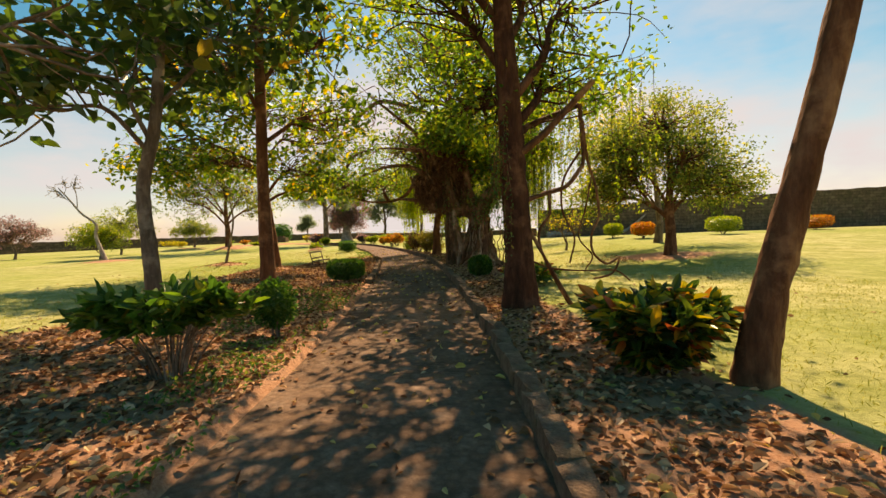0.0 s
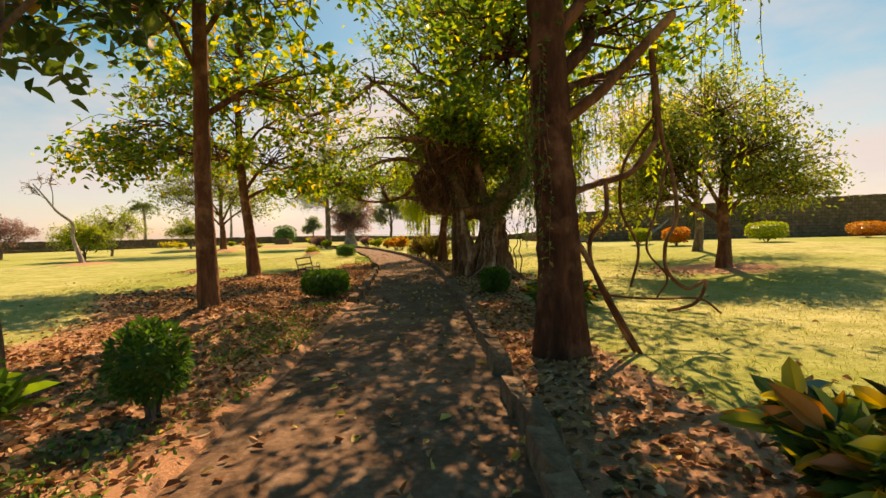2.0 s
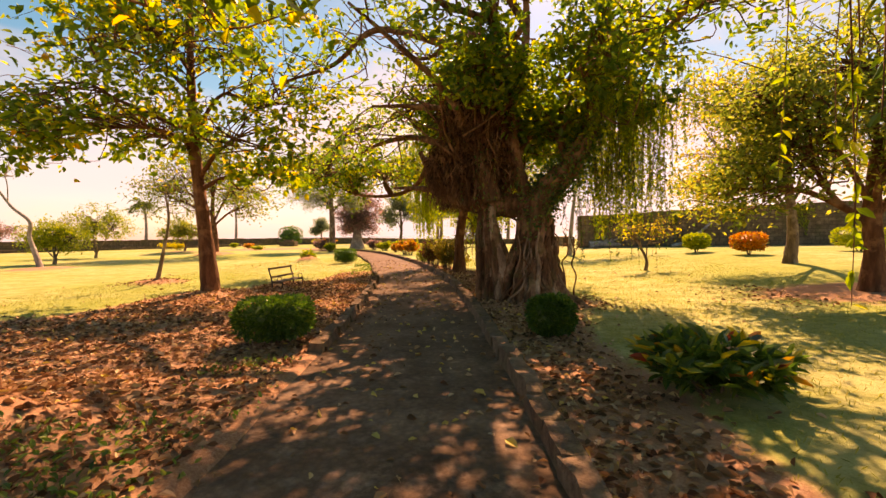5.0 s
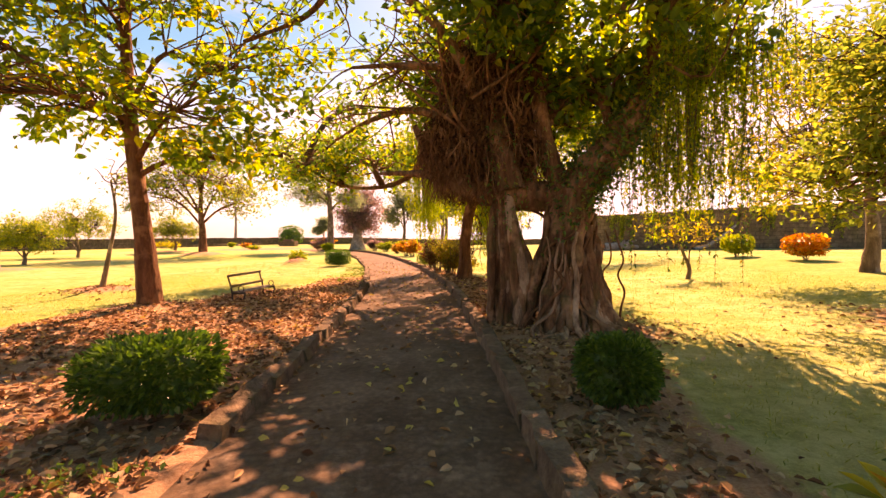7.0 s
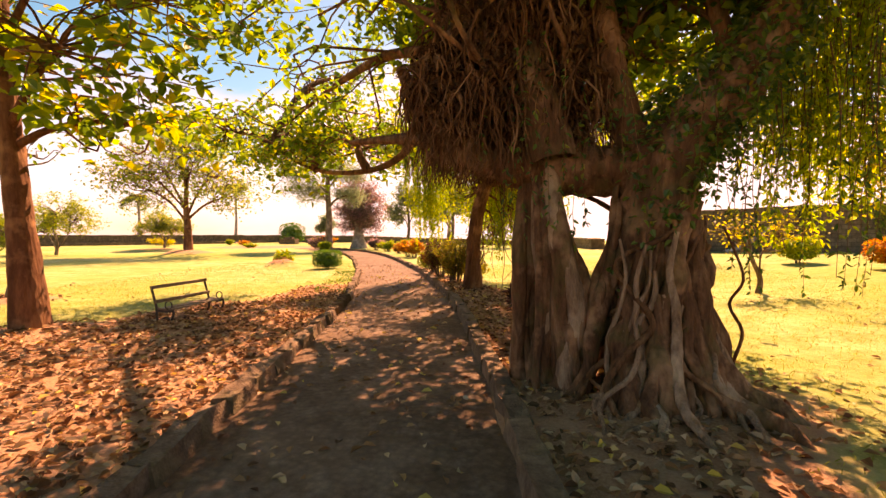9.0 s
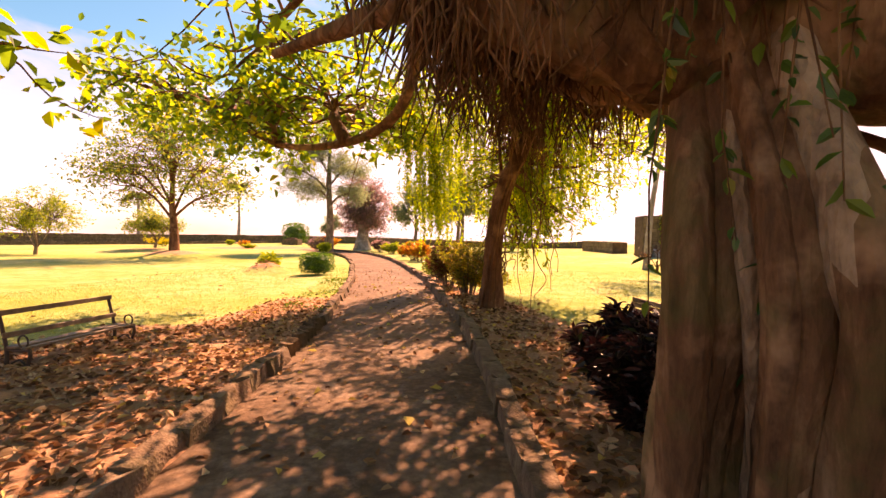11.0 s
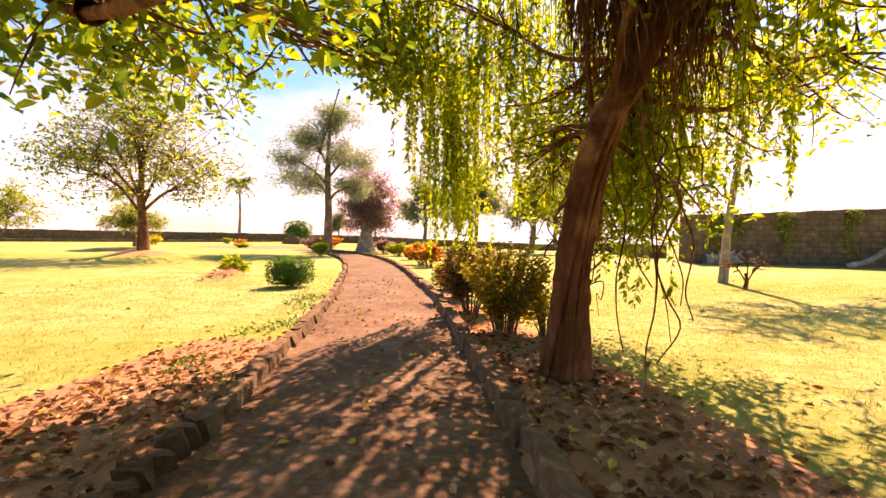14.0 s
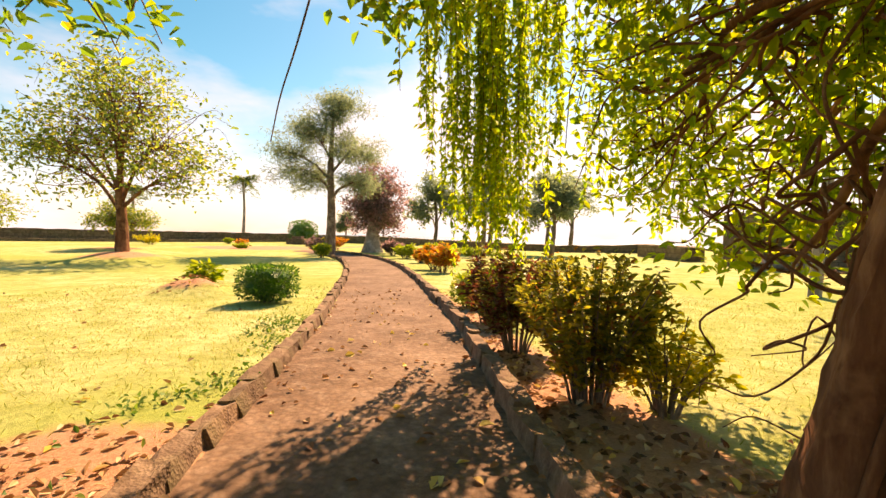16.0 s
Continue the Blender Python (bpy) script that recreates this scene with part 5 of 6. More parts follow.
def curtain_tree():
    rng = np.random.default_rng(61)
    ob = thing("curtain_fig_tree", -0.35, 23.85, at(-0.35, 23.85) - 0.06, "leaning red-brown fig with green curtains of shoots", "tree")
    child("trunk", mesh_of("trunk", *tube(curve_points([(0, 0, 0), (0.02, -0.08, 0.7), (0.05, -0.2, 1.4), (0.16, -0.3, 2.1), (0.32, -0.32, 2.6), (0.66, -0.3, 3.3), (0.95, 0.0, 4.6), (0.9, 0.3, 6.3)], 6), [0.26, 0.165, 0.145, 0.14, 0.13, 0.1, 0.05], 14, 0.16, rng, 0.15), BARK, True), ob)
    for k in range(12):
        a0, r = rng.uniform(0, 6.28), rng.uniform(0.012, 0.035)
        pts = []
        for z, x, y, w in ((0, 0, 0, 0.27), (0.7, 0.02, -0.08, 0.17), (1.4, 0.05, -0.2, 0.15), (2.1, 0.16, -0.3, 0.15), (2.6, 0.32, -0.32, 0.14)):
            aa = a0 + 0.3 * z + 0.15 * rng.normal()
            pts.append((x + w * math.cos(aa), y + w * math.sin(aa), z - 0.02))
        child("climbing_root", mesh_of("climbing_root", *tube(curve_points(pts, 5), [r, r, r * 0.6], 6, 0.12, rng), BARK, True), ob)
    crown, twigs = [], []
    high = [((0.2, -0.3, 2.3), (0.1, 0.0, 4.8), 0.9, 9), ((0.7, 0.1, 3.3), (-1.4, 2.6, 4.6), 1.2, 26), ((0.75, 0.1, 3.4), (2.2, 0.6, 3.9), 1.2, 9), ((0.8, 0.2, 4.6), (1.2, -0.6, 5.2), 1.2, 7), ((0.8, 0.2, 4.6), (-0.6, 0.8, 5.6), 1.4, 22), ((0.8, 0.2, 4.6), (2.0, 2.6, 4.8), 1.6, 9), ((0.7, 0.3, 6.0), (0.4, 1.8, 6.6), 1.8, 8), ((0.6, 0.1, 2.9), (3.4, 2.0, 3.3), 1.0, 12), ((0.5, 0.05, 2.7), (1.0, 2.4, 2.7), 1.0, 16), ((0.6, 0.1, 2.9), (2.2, 2.6, 2.5), 1.0, 16)]
    low = [((0.4, -0.1, 2.5), (-0.1, 1.2, 2.6), 0.7, 14), ((0.66, -0.3, 3.3), (0.2, 1.8, 3.4), 0.9, 16), ((0.32, -0.32, 2.6), (0.9, 1.0, 3.0), 0.7, 12), ((0.42, 0.05, 2.6), (0.0, 3.2, 3.3), 0.9, 26), ((0.4, 0.05, 2.5), (1.3, 1.2, 1.9), 0.6, 18), ((0.78, 0.1, 3.2), (2.6, 0.2, 3.3), 1.0, 12), ((0.78, 0.1, 3.3), (0.9, 3.4, 4.4), 1.4, 8), ((0.42, 0.05, 2.6), (0.1, 3.3, 2.4), 0.8, 20), ((0.5, 0.05, 2.7), (1.2, 3.2, 1.9), 0.8, 18), ((0.24, 0.03, 2.1), (0.5, 1.8, 1.5), 0.5, 12), ((0.95, 0.0, 4.4), (1.6, -1.8, 4.1), 1.2, 26), ((0.66, -0.3, 3.3), (2.9, -1.4, 3.9), 1.1, 22), ((0.32, -0.32, 2.6), (0.5, -1.4, 4.1), 0.8, 14)]
    for s, e, r, clumps in high + low:
        limb = limb_to(s, e, rng, 0.15, 6, 0.12)
        child("limb", mesh_of("limb", *tube(limb, [0.036, 0.025, 0.012], 7, 0.08, rng), BARK, True), ob)
        for q in np.array(e) + in_ball(rng, int(clumps * 1.25), 0.2) * [r * 1.4, r * 1.4, r * 0.9]:
            tw = limb_to(limb[rng.integers(len(limb) // 3, len(limb))], q, rng, 0.1, 3, 0.25)
            twigs.append(tube(tw, [0.016, 0.01, 0.004], 4))
            m = int(rng.uniform(12, 38))
            crown.append(tw[rng.integers(len(tw) // 2, len(tw), m)] + rng.normal(size=(m, 3)) * [0.17, 0.17, 0.13])
    child("twig_spray", mesh_of("twig_spray", *merge(twigs), BARK, True), ob, kind="stuff")
    child("crown", mesh_of("crown", *leaves(np.vstack(crown), 0.1, rng, 0.5), LEAF_VINE), ob, kind="stuff")
    tops, lens = [], []
    for cx, cy, cz, rx, ry, n, lo, hi in ((-1.55, 3.6, 4.6, 0.95, 0.95, 105, 1.8, 3.4), (-1.9, 1.6, 5.2, 0.5, 0.7, 40, 1.0, 3.0), (1.0, 1.3, 3.9, 0.7, 0.5, 60, 0.8, 2.6), (2.0, 1.2, 3.6, 1.0, 0.8, 30, 0.4, 1.6), (0.1, 1.4, 4.6, 0.6, 0.6, 22, 0.8, 2.0), (-0.6, 1.8, 4.8, 0.9, 0.8, 60, 0.8, 2.2), (0.4, 3.4, 3.3, 1.0, 0.7, 50, 0.7, 1.7), (1.6, 0.7, 3.6, 1.1, 0.8, 30, 0.5, 2.0), (0.75, 0.3, 3.3, 0.45, 0.35, 32, 0.9, 2.5), (1.4, -1.4, 3.9, 1.1, 0.6, 45, 0.4, 1.6)):
        tops.append(np.array([cx, cy, cz]) + in_ball(rng, n) * [rx, ry, 0.4])
        lens.append(rng.uniform(lo, hi, n))
    stems, lv = strands(rng, np.vstack(tops), np.concatenate(lens), 0.08, 0.026)
    child("shoot_curtain", mesh_of("shoot_curtain", *stems, ROOT, True), ob, kind="stuff")
    child("shoot_leaves", mesh_of("shoot_leaves", *lv, LEAF_VINE), ob, kind="stuff")
    # brown root fringe that hangs about the upper stem
    mat = []
    for k in range(900):
        top = np.array([0.75, -0.15, 4.3]) + in_ball(rng, 1, 0.1)[0] * [0.95, 0.6, 1.0]
        ln = rng.uniform(0.3, 1.3)
        w = rng.normal(size=(5, 2)) * 0.045
        w[0] = 0
        mat.append(tube(np.column_stack([top[0] + np.cumsum(w[:, 0]), top[1] + np.cumsum(w[:, 1]), top[2] - ln * np.linspace(0, 1, 5)]), [rng.uniform(0.006, 0.016), 0.007, 0.003], 5))
    child("root_fringe", mesh_of("root_fringe", *merge(mat), ROOT, True), ob, "brown fringe of hanging roots", "stuff")
    for k in range(15):
        x0, y0 = rng.uniform(0.0, 0.25), rng.uniform(0.05, 0.2)
        p0 = np.array([x0, y0, rng.uniform(0.9, 2.0)])
        pts = [p0]
        for s in range(6):
            pts.append(pts[-1] + np.array([rng.uniform(-0.22, 0.26), rng.uniform(-0.03, 0.26), rng.uniform(-0.3, 0.24)]))
        child("bare_twig", mesh_of("bare_twig", *tube(curve_points(pts, 5), [0.012, 0.008, 0.003], 6, 0.12, rng), BARK, True), ob)
    for k in range(9):
        a = rng.uniform(0, 6.28)
        px, py = 0.75 + 0.6 * math.cos(a), 0.2 + 0.45 * math.sin(a)
        z1 = rng.choice([0.0, 0.3, 0.7, 1.0])
        line = wavy(rng, (px * 0.7 + 0.2, py, 2.6 + rng.uniform(-0.4, 0.6)), (px + rng.uniform(0, 0.5), py + rng.normal() * 0.2, z1), 0.09, 8)
        child("aerial_root", mesh_of("aerial_root", *tube(line, [0.009, 0.01, 0.006], 6, 0.12, rng), ROOT, True), ob)


curtain_tree()

for cx, spread, n, sd in ((11.6, 0.5, 26, 161), (14.6, 0.25, 12, 162), (17.6, 0.2, 9, 163), (22.5, 0.5, 22, 164), (27.0, 0.9, 34, 165)):
    cy = np.interp(cx, [10.2, 24, 44], [47.5, 46.2, 43.9])
    wall_creeper(cx, cy - 1.26, np.interp(cx, [10.2, 24, 44], [2.9, 3.5, 4.0]) - 0.02, spread, n, sd)

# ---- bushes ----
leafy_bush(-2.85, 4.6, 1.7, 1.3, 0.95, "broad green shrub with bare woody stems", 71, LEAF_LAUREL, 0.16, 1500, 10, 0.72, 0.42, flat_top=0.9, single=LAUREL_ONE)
leafy_bush(2.02, 4.3, 1.3, 1.1, 0.86, "dense croton with green and orange leaves", 72, LEAF_CROTON_SHADED, 0.19, 3800, 10, 0.08, 0.38, flat_top=0.6, single=CROTON_ONE_SUNLIT)
clipped_bush(-2.4, 6.3, 0.5, 0.5, 0.6, 0.2, "small round clipped green bush", 73, square=0.1, n=1800, size=0.05)
clipped_bush(-2.8, 12.85, 0.92, 0.74, 0.48, 0.15, "wide clipped dark green bush on bare soil", 74, square=0.5, n=4200, turn=15)
clipped_bush(1.08, 13.25, 0.57, 0.55, 0.48, 0.1, "round clipped green bush below the banyan", 75, square=0.3, n=3200)
leafy_bush(2.15, 10.95, 1.5, 1.2, 0.5, "low croton with green and yellow leaves", 76, LEAF_LAUREL, 0.17, 1500, 9, 0.3, 0.38, flat_top=0.5, single=CROTON_ONE_SUNLIT)
leafy_bush(0.78, 18.4, 1.28, 1.15, 1.0, "shaded purple-leaved bush beside the path", 78, LEAF_PURPLE, 0.115, 5200, 12, 0.03, 0.34, "purple_bush", "purple bushes", flat_top=0.5)
clipped_bush(-6.5, 30.7, 1.0, 0.9, 0.62, 0.14, "bright clipped green bush on the sunny lawn", 79, square=0.7, n=3200, leaf=LEAF_CLIPPED)
leafy_bush(-0.88, 26.1, 1.6, 1.4, 1.45, "airy olive-leaved shrub with dark red tips", 80, LEAF_OLIVE, 0.075, 5200, 16, 0.1, 0.45, flat_top=0.55)
leafy_bush(-1.5, 27.7, 1.2, 1.1, 1.4, "tall croton of mixed dark red leaves", 81, LEAF_RUSSET, 0.1, 4200, 10, 0.25, 0.32)
leafy_bush(-1.9, 29.6, 1.1, 1.1, 1.35, "dark russet croton behind the kerb", 82, LEAF_RUSSET, 0.14, 1500, 10, 0.25, 0.32)
clipped_bush(-2.35, 31.2, 0.7, 0.7, 0.6, 0.1, "small lime-green bush by the kerb", 83, square=0.1, n=1300, leaf=LEAF_LIME)
for bx, by, w, h, sd in ((-4.6, 40.9, 1.3, 1.25, 84), (-4.0, 39.4, 1.1, 1.3, 85), (-5.9, 45.0, 0.9, 0.8, 86)):
    leafy_bush(bx, by, w, w, h, "orange-leaved croton along the kerb", sd, LEAF_ORANGE, 0.2, 900, 9, 0.3, 0.34, "orange_croton", "orange crotons along the bend")
for bx, by, w, h, sd, leaf in ((-7.6, 49.0, 1.6, 0.9, 87, LEAF_LIME), (-9.2, 52.0, 1.6, 1.1, 88, LEAF_PINK), (-14.6, 52.3, 2.2, 1.5, 89, LEAF_PINK), (-12.4, 47.6, 0.9, 0.9, 90, LEAF_LIME), (-16.6, 60.5, 2.4, 1.3, 91, LEAF_ORANGE), (-6.6, 53.5, 2.0, 1.0, 92, LEAF_LIME), (-3.6, 52.0, 2.6, 0.7, 93, LEAF_LIME)):
    leafy_bush(bx, by, w, w * 0.8, h, "rounded flowering shrub at the path bend", sd, leaf, 0.22, 900, 8, 0.2, 0.4, "flowering_shrub", "shrubs at the bend", flat_top=0.5)
for bx, by, w, h, sd, leaf in ((16.5, 26.5, 1.5, 0.75, 94, LEAF_LIME), (10.75, 28.4, 0.9, 0.6, 95, LEAF_LIME), (11.3, 25.4, 1.0, 0.6, 96, LEAF_ORANGE), (24.0, 29.0, 1.5, 0.65, 97, LEAF_ORANGE), (24.5, 23.0, 1.5, 0.8, 98, LEAF_LIME)):
    clipped_bush(bx, by, w, w, h, 0.25, "goblet-clipped bush on the open lawn", sd, leaf=leaf, square=0.4, n=1800, size=0.09, name="goblet_bush", group="goblet bushes on the lawn")
leafy_bush(-9.1, 32.4, 0.9, 0.9, 0.75, "young lime-green sapling on the lawn", 99, LEAF_LIME, 0.22, 260, 5, 0.3, 0.45, "sapling", "saplings")

leafy_bush(-0.3, 25.9, 0.9, 0.9, 0.95, "thin yellow-green shrub under the fig", 133, LEAF_GOLD, 0.08, 1200, 9, 0.3, 0.45, "shrub", "shrubs under the fig")

# ---- benches ----
bench(1.39, 20.35, -77.6, 1.34, "dark slatted iron bench facing the path", (0.5, 0.57, 0.64, 0.71, 0.77), (-0.11, -0.03, 0.05, 0.12), 0.14)
bench(-5.4, 19.95, 84.7, 1.36, "old bench with broken back slats in leaf litter", (0.52, 0.76), (-0.11, 0.03, 0.1), 0.2)


# ---- woody climbers and dry branches beside the stout tree ----
def climbers():
    rng = np.random.default_rng(121)
    ob = thing("woody_vine", 1.3, 7.95, at(1.3, 7.95), "twisted dark climbing stems hanging beside a trunk", "vine")
    looped = [([(0.1, 0.0, 1.85), (0.55, 0.2, 2.0), (0.95, 0.25, 2.12), (1.2, 0.25, 2.4), (1.3, 0.3, 2.65), (1.25, 0.3, 3.6)], 0.045),
            ([(1.3, 0.3, 3.3), (1.42, 0.42, 2.6), (1.56, 0.45, 2.15), (1.62, 0.45, 1.6), (1.48, 0.45, 1.25), (1.5, 0.45, 0.9), (1.75, 0.45, 0.68), (1.98, 0.45, 0.78), (1.85, 0.45, 0.5), (1.5, 0.45, 0.4)], 0.026),
            ([(0.15, -0.05, 1.5), (0.42, -0.05, 0.98), (0.72, -0.05, 0.42), (0.98, -0.05, -0.04)], 0.032)]
    straggling = [([(0.62, 0.1, 2.0), (0.6, 0.05, 1.62), (0.42, 0.05, 1.34), (0.46, 0.05, 0.95), (0.74, 0.05, 0.35), (0.95, 0.05, -0.04)], 0.026),
            ([(0.3, 0.4, 0.8), (0.72, 0.45, 0.63), (1.35, 0.45, 0.56), (1.9, 0.45, 0.55), (2.2, 0.5, 0.35)], 0.016),
            ([(1.35, 0.3, 2.9), (1.0, 0.5, 2.3), (0.98, 0.6, 1.7), (1.2, 0.6, 1.2), (1.1, 0.6, 0.7)], 0.02),
            ([(1.5, 0.4, 2.4), (1.35, 0.4, 1.7), (1.22, 0.4, 1.2), (1.45, 0.35, 0.85), (1.3, 0.3, 0.6)], 0.015),
            ([(0.1, -0.1, 2.7), (0.5, -0.05, 3.0), (0.9, 0.1, 3.4), (1.5, 0.3, 4.0)], 0.07)]
    for ctrl, r in looped + straggling:
        child("stem", mesh_of("stem", *tube(curve_points(ctrl, 7), [r, r * 0.9, r * 0.8], 8, 0.12, rng), BARK, True), ob)
    n = 46
    tops = np.column_stack([rng.uniform(0.3, 2.8, n), rng.uniform(0.2, 1.6, n), rng.uniform(3.0, 4.6, n)])
    stems, lv = strands(rng, tops, rng.uniform(0.5, 2.2, n), 0.07, 0.05)
    child("shoot_curtain", mesh_of("shoot_curtain", *stems, ROOT, True), ob, kind="stuff")
    child("shoot_leaves", mesh_of("shoot_leaves", *lv, LEAF_VINE), ob, kind="stuff")
    n = 26
    tops = np.column_stack([rng.uniform(-0.42, -0.15, n), rng.uniform(-0.35, 0.1, n), rng.uniform(2.2, 3.6, n)])
    stems, lv = strands(rng, tops, rng.uniform(0.5, 1.6, n), 0.06, 0.05)
    child("clinging_growth", mesh_of("clinging_growth", *stems, ROOT, True), ob, kind="stuff")
    child("clinging_leaves", mesh_of("clinging_leaves", *lv, LEAF_LAUREL), ob, kind="stuff")


climbers()


def palm(x, y, height, seed, label):
    rng = np.random.default_rng(seed)
    ob = thing("palm_tree", x, y, at(x, y), label, "palm", "far palms")
    child("trunk", mesh_of("trunk", *tube(curve_points([(0, 0, 0), (0.2, 0, height * 0.5), (0, 0, height)], 8), [0.28, 0.18, 0.16], 10, 0.05, rng), BARK_PALE, True), ob)
    for k in range(18):
        a, up = rng.uniform(0, 6.28), rng.uniform(-0.5, 0.9)
        ln = rng.uniform(1.9, 2.6)
        d = np.array([math.cos(a), math.sin(a)])
        s = np.linspace(0, 1, 9)
        rib = np.column_stack([d[0] * ln * s * 0.9, d[1] * ln * s * 0.9, height + up * ln * s - 1.3 * s * s])
        m = 60
        q = rng.uniform(0.12, 1, m)
        p = np.column_stack([np.interp(q, s, rib[:, i]) for i in range(3)])
        side = np.where(np.arange(m) % 2 == 0, 1, -1)[:, None] * np.array([-d[1], d[0], 0])
        lv = leaves(p, 0.7, rng, 0.09, flat=0.0, droop=0.35, ways=side * 1.3 + [d[0] * 0.6, d[1] * 0.6, 0])
        child("frond", mesh_of("frond", *lv, LEAF_PALM), ob)
    return ob


def fallen_log(x, y, ctrl, r, label, seed):
    rng = np.random.default_rng(seed)
    ob = thing("fallen_branch", x, y, at(x, y), label, "branch")
    child("stem", mesh_of("stem", *tube(curve_points(ctrl, 6), [r, r * 0.8, r * 0.4], 9, 0.12, rng), BARK_PALE, True), ob)
    for k in range(3):
        p = np.array(ctrl[1]) + (np.array(ctrl[2]) - np.array(ctrl[1])) * (0.2 + 0.3 * k)
        child("side_branch", mesh_of("side_branch", *tube(wavy(rng, p, p + [0.4 + 0.2 * k, -0.1, 0.5], 0.06, 5), [r * 0.5, r * 0.2], 6), BARK_PALE, True), ob)


fallen_log(18.5, 44.6, [(-1.6, 0, 0.05), (-0.4, 0.1, 0.4), (0.8, 0.2, 1.2), (1.8, 0.3, 2.0)], 0.16, "pale dead branch leaning against the fort wall", 151)
fallen_log(11.8, 45.8, [(-1.2, 0, 0.2), (-0.3, 0, 0.28), (0.6, 0.05, 0.28), (1.4, 0.1, 0.22)], 0.32, "thick cut log lying below the wall", 152)
palm(-40.5, 85.0, 9.3, 131, "slim tall palm near the sea wall")
palm(-49.0, 74.0, 7.0, 132, "palm behind a lawn tree")


def stone_block(name, x, y, w, d, h, label, category, steps, turn=0.0):
    """A squat stepped monument of dressed stone."""
    ob = thing(name, x, y, at(x, y), label, category, turn=turn)
    z = 0.0
    for k, (fw, fh) in enumerate(steps):
        bm = bmesh.new()
        bmesh.ops.create_cube(bm, size=1)
        bmesh.ops.scale(bm, verts=bm.verts, vec=(w * fw, d * fw, h * fh))
        bmesh.ops.translate(bm, verts=bm.verts, vec=(0, 0, z + h * fh / 2))
        bmesh.ops.bevel(bm, geom=bm.edges[:], offset=0.03, segments=2, affect="EDGES")
        part("course", bm, KERB, ob)
        z += h * fh


stone_block("stone_plinth", -27.0, 75.0, 2.3, 1.6, 1.0, "dark low stone plinth by the lawn", "plinth", ((1.0, 0.75), (0.55, 0.25)))
clipped_bush(-28.2, 79.0, 3.2, 3.0, 2.7, 0.3, "dark dense tall bush near the sea wall", 135, square=0.3, n=2600, size=0.16, name="tall_bush", group="bushes by the wall")
for bx, by, w, h, sd, leaf in ((-29.0, 66.0, 1.5, 0.7, 136, LEAF_ORANGE), (-36.0, 62.0, 2.0, 0.9, 137, LEAF_GOLD), (-33.0, 70.0, 1.2, 0.7, 138, LEAF_LIME), (-24.0, 58.0, 1.4, 0.5, 139, LEAF_LIME), (-40.0, 66.0, 3.0, 1.1, 140, LEAF_GOLD), (-20.5, 68.0, 1.3, 1.2, 141, LEAF_GOLD)):
    leafy_bush(bx, by, w, w * 0.8, h, "small garden shrub far across the lawn", sd, leaf, 0.22, 500, 7, 0.2, 0.4, "garden_shrub", "far shrubs", flat_top=0.4)

# ---- fallen leaves, weeds and grass ----
def scatter(name, label, category, n, mat, size, seed, where, lift=0.012, aspect=0.55):
    rng = np.random.default_rng(seed)
    x, y = rng.uniform(-13, 7, n * 4), rng.uniform(1.0, 34, n * 4) ** 1.0
    keep = rng.uniform(size=len(x)) < where(x, y)
    x, y = x[keep][:n], y[keep][:n]
    d = np.abs(x - path_mid(y))
    z = np.where(d < HALF, 0.014, land(x, y)) + lift
    v, f = leaves(np.column_stack([x, y, z]), size, rng, aspect, flat=0.85, droop=-0.05, fold=0.35)
    return tagged(new(name, mesh_of(name, v, f, mat)), label, category, kind="stuff")


def litter_where(x, y):
    d = np.abs(x - path_mid(y))
    return np.where(d > HALF + 0.15, np.clip(np.clip(earth(x, y), 0, 1) ** 2, 0.005, 1), 0.06) * np.clip(1.3 - y / 40, 0.3, 1)


scatter("leaf_litter", "brown dry leaves strewn under the trees", "leaf litter", 40000, LEAF_DRY, 0.08, 101, litter_where)


def weeds():
    rng = np.random.default_rng(103)
    n = 60000
    x, y = rng.uniform(-6.5, -1.4, n), rng.uniform(1.5, 30, n)
    d = path_mid(y) - x - HALF
    patch = np.sin(x * 2.3 + 1) * np.sin(y * 1.6) + 0.5 * np.sin(x * 5 - y * 3) + 0.35 * rng.normal(size=n)
    early = (y < 12) & (d < 1.5 + 0.5 * np.sin(y)) & (patch > 0.12)
    late = (y > 23) & (d < 1.0) & (patch > 0.3)
    keep = (d > 0.05) & (early | late)
    x, y = x[keep], y[keep]
    p = np.column_stack([x, y, land(x, y) + rng.uniform(0.0, 0.07, len(x))])
    v, f = leaves(p, 0.055, rng, 0.5, flat=0.3, droop=-0.35)
    tagged(new("weeds", mesh_of("weeds", v, f, WEED)), "low green weeds at the path edge", "weeds", kind="stuff")


def grass():
    rng = np.random.default_rng(104)
    n = 110000
    x, y = rng.uniform(-12, 9, n), rng.uniform(2, 34, n)
    keep = (rng.uniform(size=n) > earth(x, y) * 1.25) & (np.abs(x - path_mid(y)) > HALF + 0.2)
    x, y = x[keep], y[keep]
    p = np.column_stack([x, y, land(x, y) - 0.005])
    v, f = leaves(p, 0.05, rng, 0.14, flat=0.0, droop=-1.0)
    tagged(new("grass", mesh_of("grass", v, f, GRASS)), "short dry turf blades on the lawn", "grass", kind="stuff")


weeds()
grass()


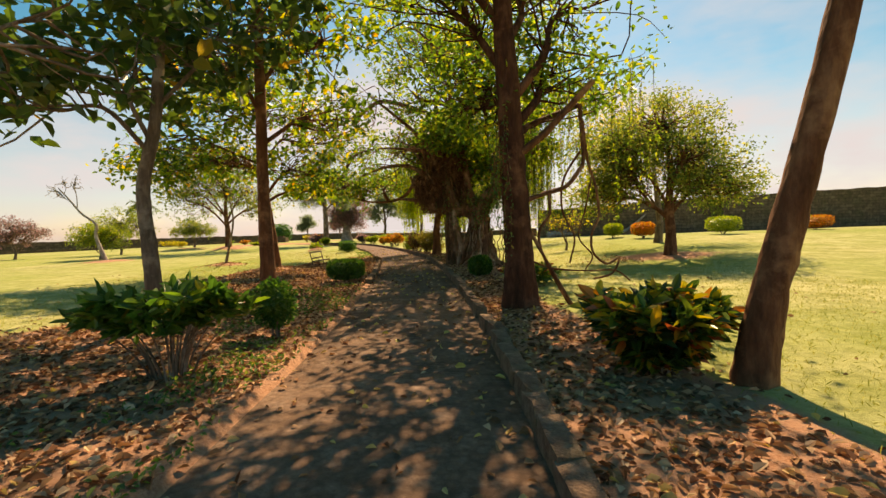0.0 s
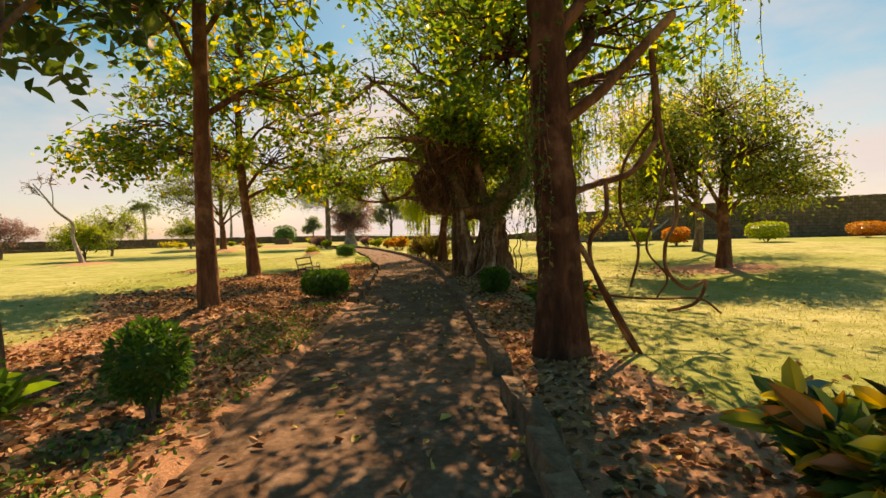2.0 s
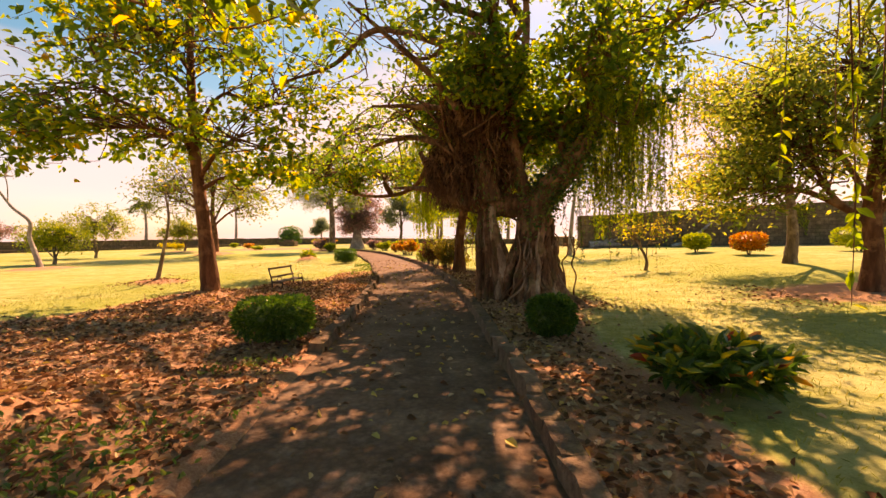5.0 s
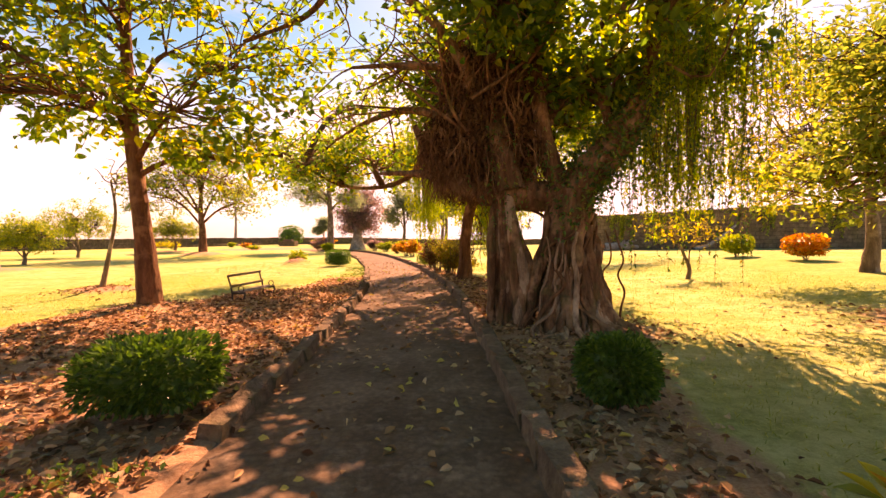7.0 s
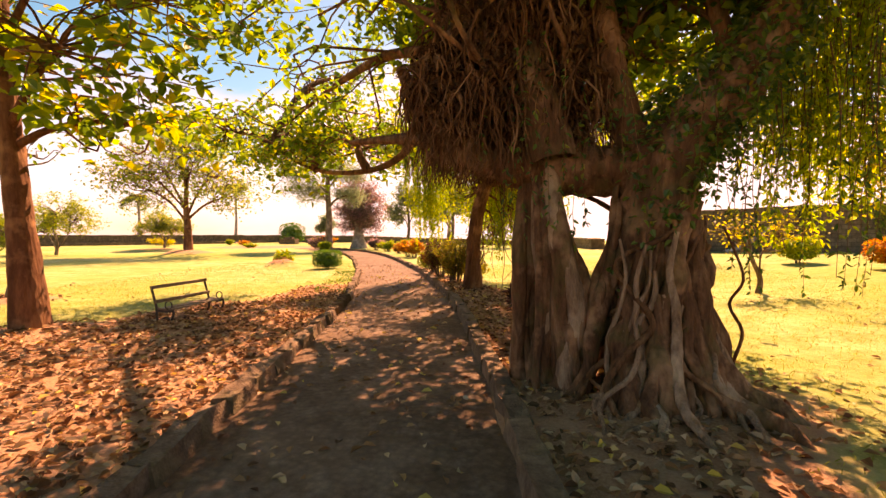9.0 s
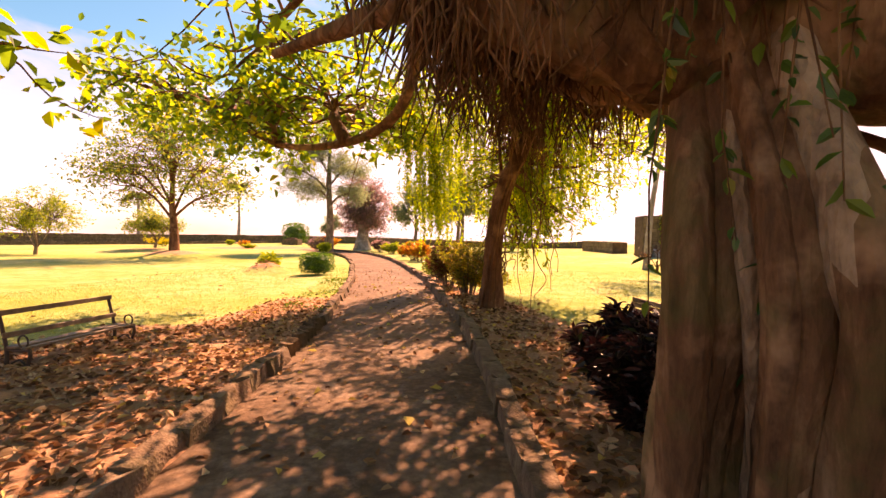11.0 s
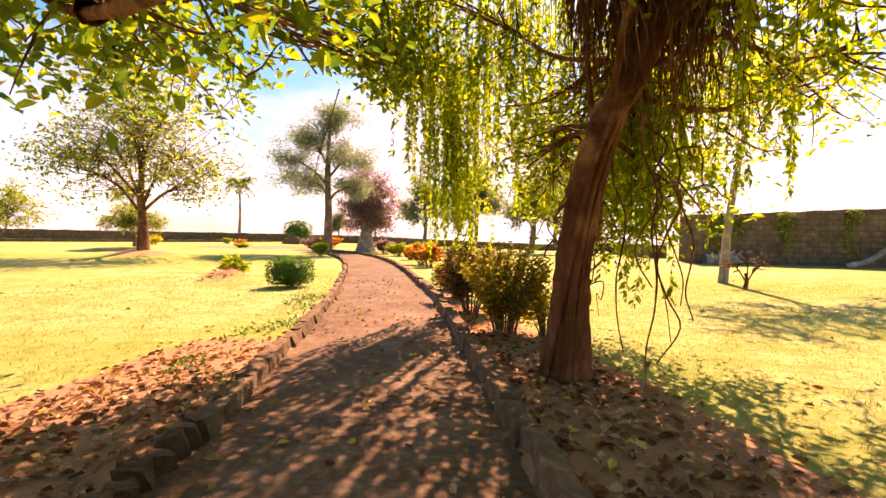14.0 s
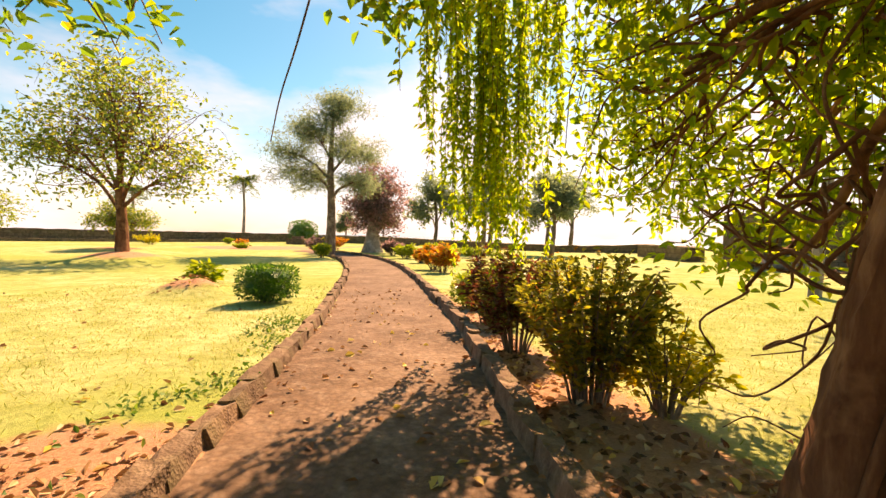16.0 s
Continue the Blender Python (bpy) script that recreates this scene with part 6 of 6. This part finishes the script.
# ---- single yellow leaves on the path ----
def fallen_leaves():
    rng = np.random.default_rng(105)
    kinds = [mesh_of("fallen_leaf", *leaves([(0, 0, 0)], 0.11, rng, 0.6, flat=1.0, droop=0.0, fold=0.3, ways=[(1.0, 0, 0)]), LEAF_YELLOW) for k in range(4)]
    for k in range(110):
        y = rng.uniform(3, 29)
        x = float(path_mid(y)) + rng.uniform(-1.0, 1.0)
        ob = new("fallen_leaf", kinds[k % 4])
        ob.matrix_basis = pose(x, y, 0.026, rng.normal() * 6, rng.normal() * 6, rng.uniform(0, 360)) @ Matrix.Scale(rng.uniform(0.45, 1.1), 4)
        tagged(ob, "curled yellow leaf fallen on the path", "leaf", "yellow leaves on the path")


fallen_leaves()


# ---- kerb stones ----
def kerb(side, lo, hi, label, seed, height, gap, wide):
    rng = np.random.default_rng(seed)
    ob = thing("kerb", 0, 0, 0, label, "kerb", kind="structure")
    meshes = []
    for k in range(6):
        bm = bmesh.new()
        bmesh.ops.create_cube(bm, size=1)
        bmesh.ops.subdivide_edges(bm, edges=bm.edges[:], cuts=1)
        bmesh.ops.scale(bm, verts=bm.verts, vec=(wide, 0.6, height + 0.1))
        for v in bm.verts:
            v.co += Vector(rng.normal(size=3) * [0.014, 0.006, 0.014])
            v.co.x *= 1 - 0.25 * (v.co.z > 0.02)
            v.co.y *= 1 - 0.05 * (v.co.z > 0.02)
        me = bpy.data.meshes.new("kerb_stone")
        bm.to_mesh(me)
        bm.free()
        me.materials.append(KERB)
        meshes.append(me)
    line = edge_line(side, lo, hi, 0.54, 0.06)
    for i in range(len(line) - 1):
        a, b = line[i], line[i + 1]
        m = (a + b) / 2
        toothed = side < 0 and 20.2 < m[1] < 22.4
        if rng.uniform() < gap:
            continue
        turn = math.degrees(math.atan2(-(b - a)[0], (b - a)[1]))
        # where the edging is broken, short bricks stand askew with gaps between them
        for k in range(3 if toothed else 1):
            st = new("kerb_stone", meshes[int(rng.integers(6))])
            st.parent = ob
            q = a + (b - a) * ((k + 0.5) / 3) if toothed else m
            skew = pose(0, 0, 0, rng.normal() * 5 + 12, rng.normal() * 5, 24 + rng.normal() * 9) @ Matrix.Diagonal((1.0, 0.16, 1.15, 1.0)) if toothed else pose(0, 0, 0, rng.normal() * 1.2, rng.normal() * 3, rng.normal() * 1.2)
            st.matrix_basis = pose(q[0] + rng.normal() * 0.012, q[1], (height - 0.1) / 2 + rng.normal() * 0.012, 0, 0, turn) @ skew


kerb(1, -2, 56, "rough laterite kerb stones edging the path", 111, 0.16, 0.02, 0.22)
kerb(-1, 12.4, 50, "broken laterite kerb stones beside the lawn", 112, 0.14, 0.01, 0.2)
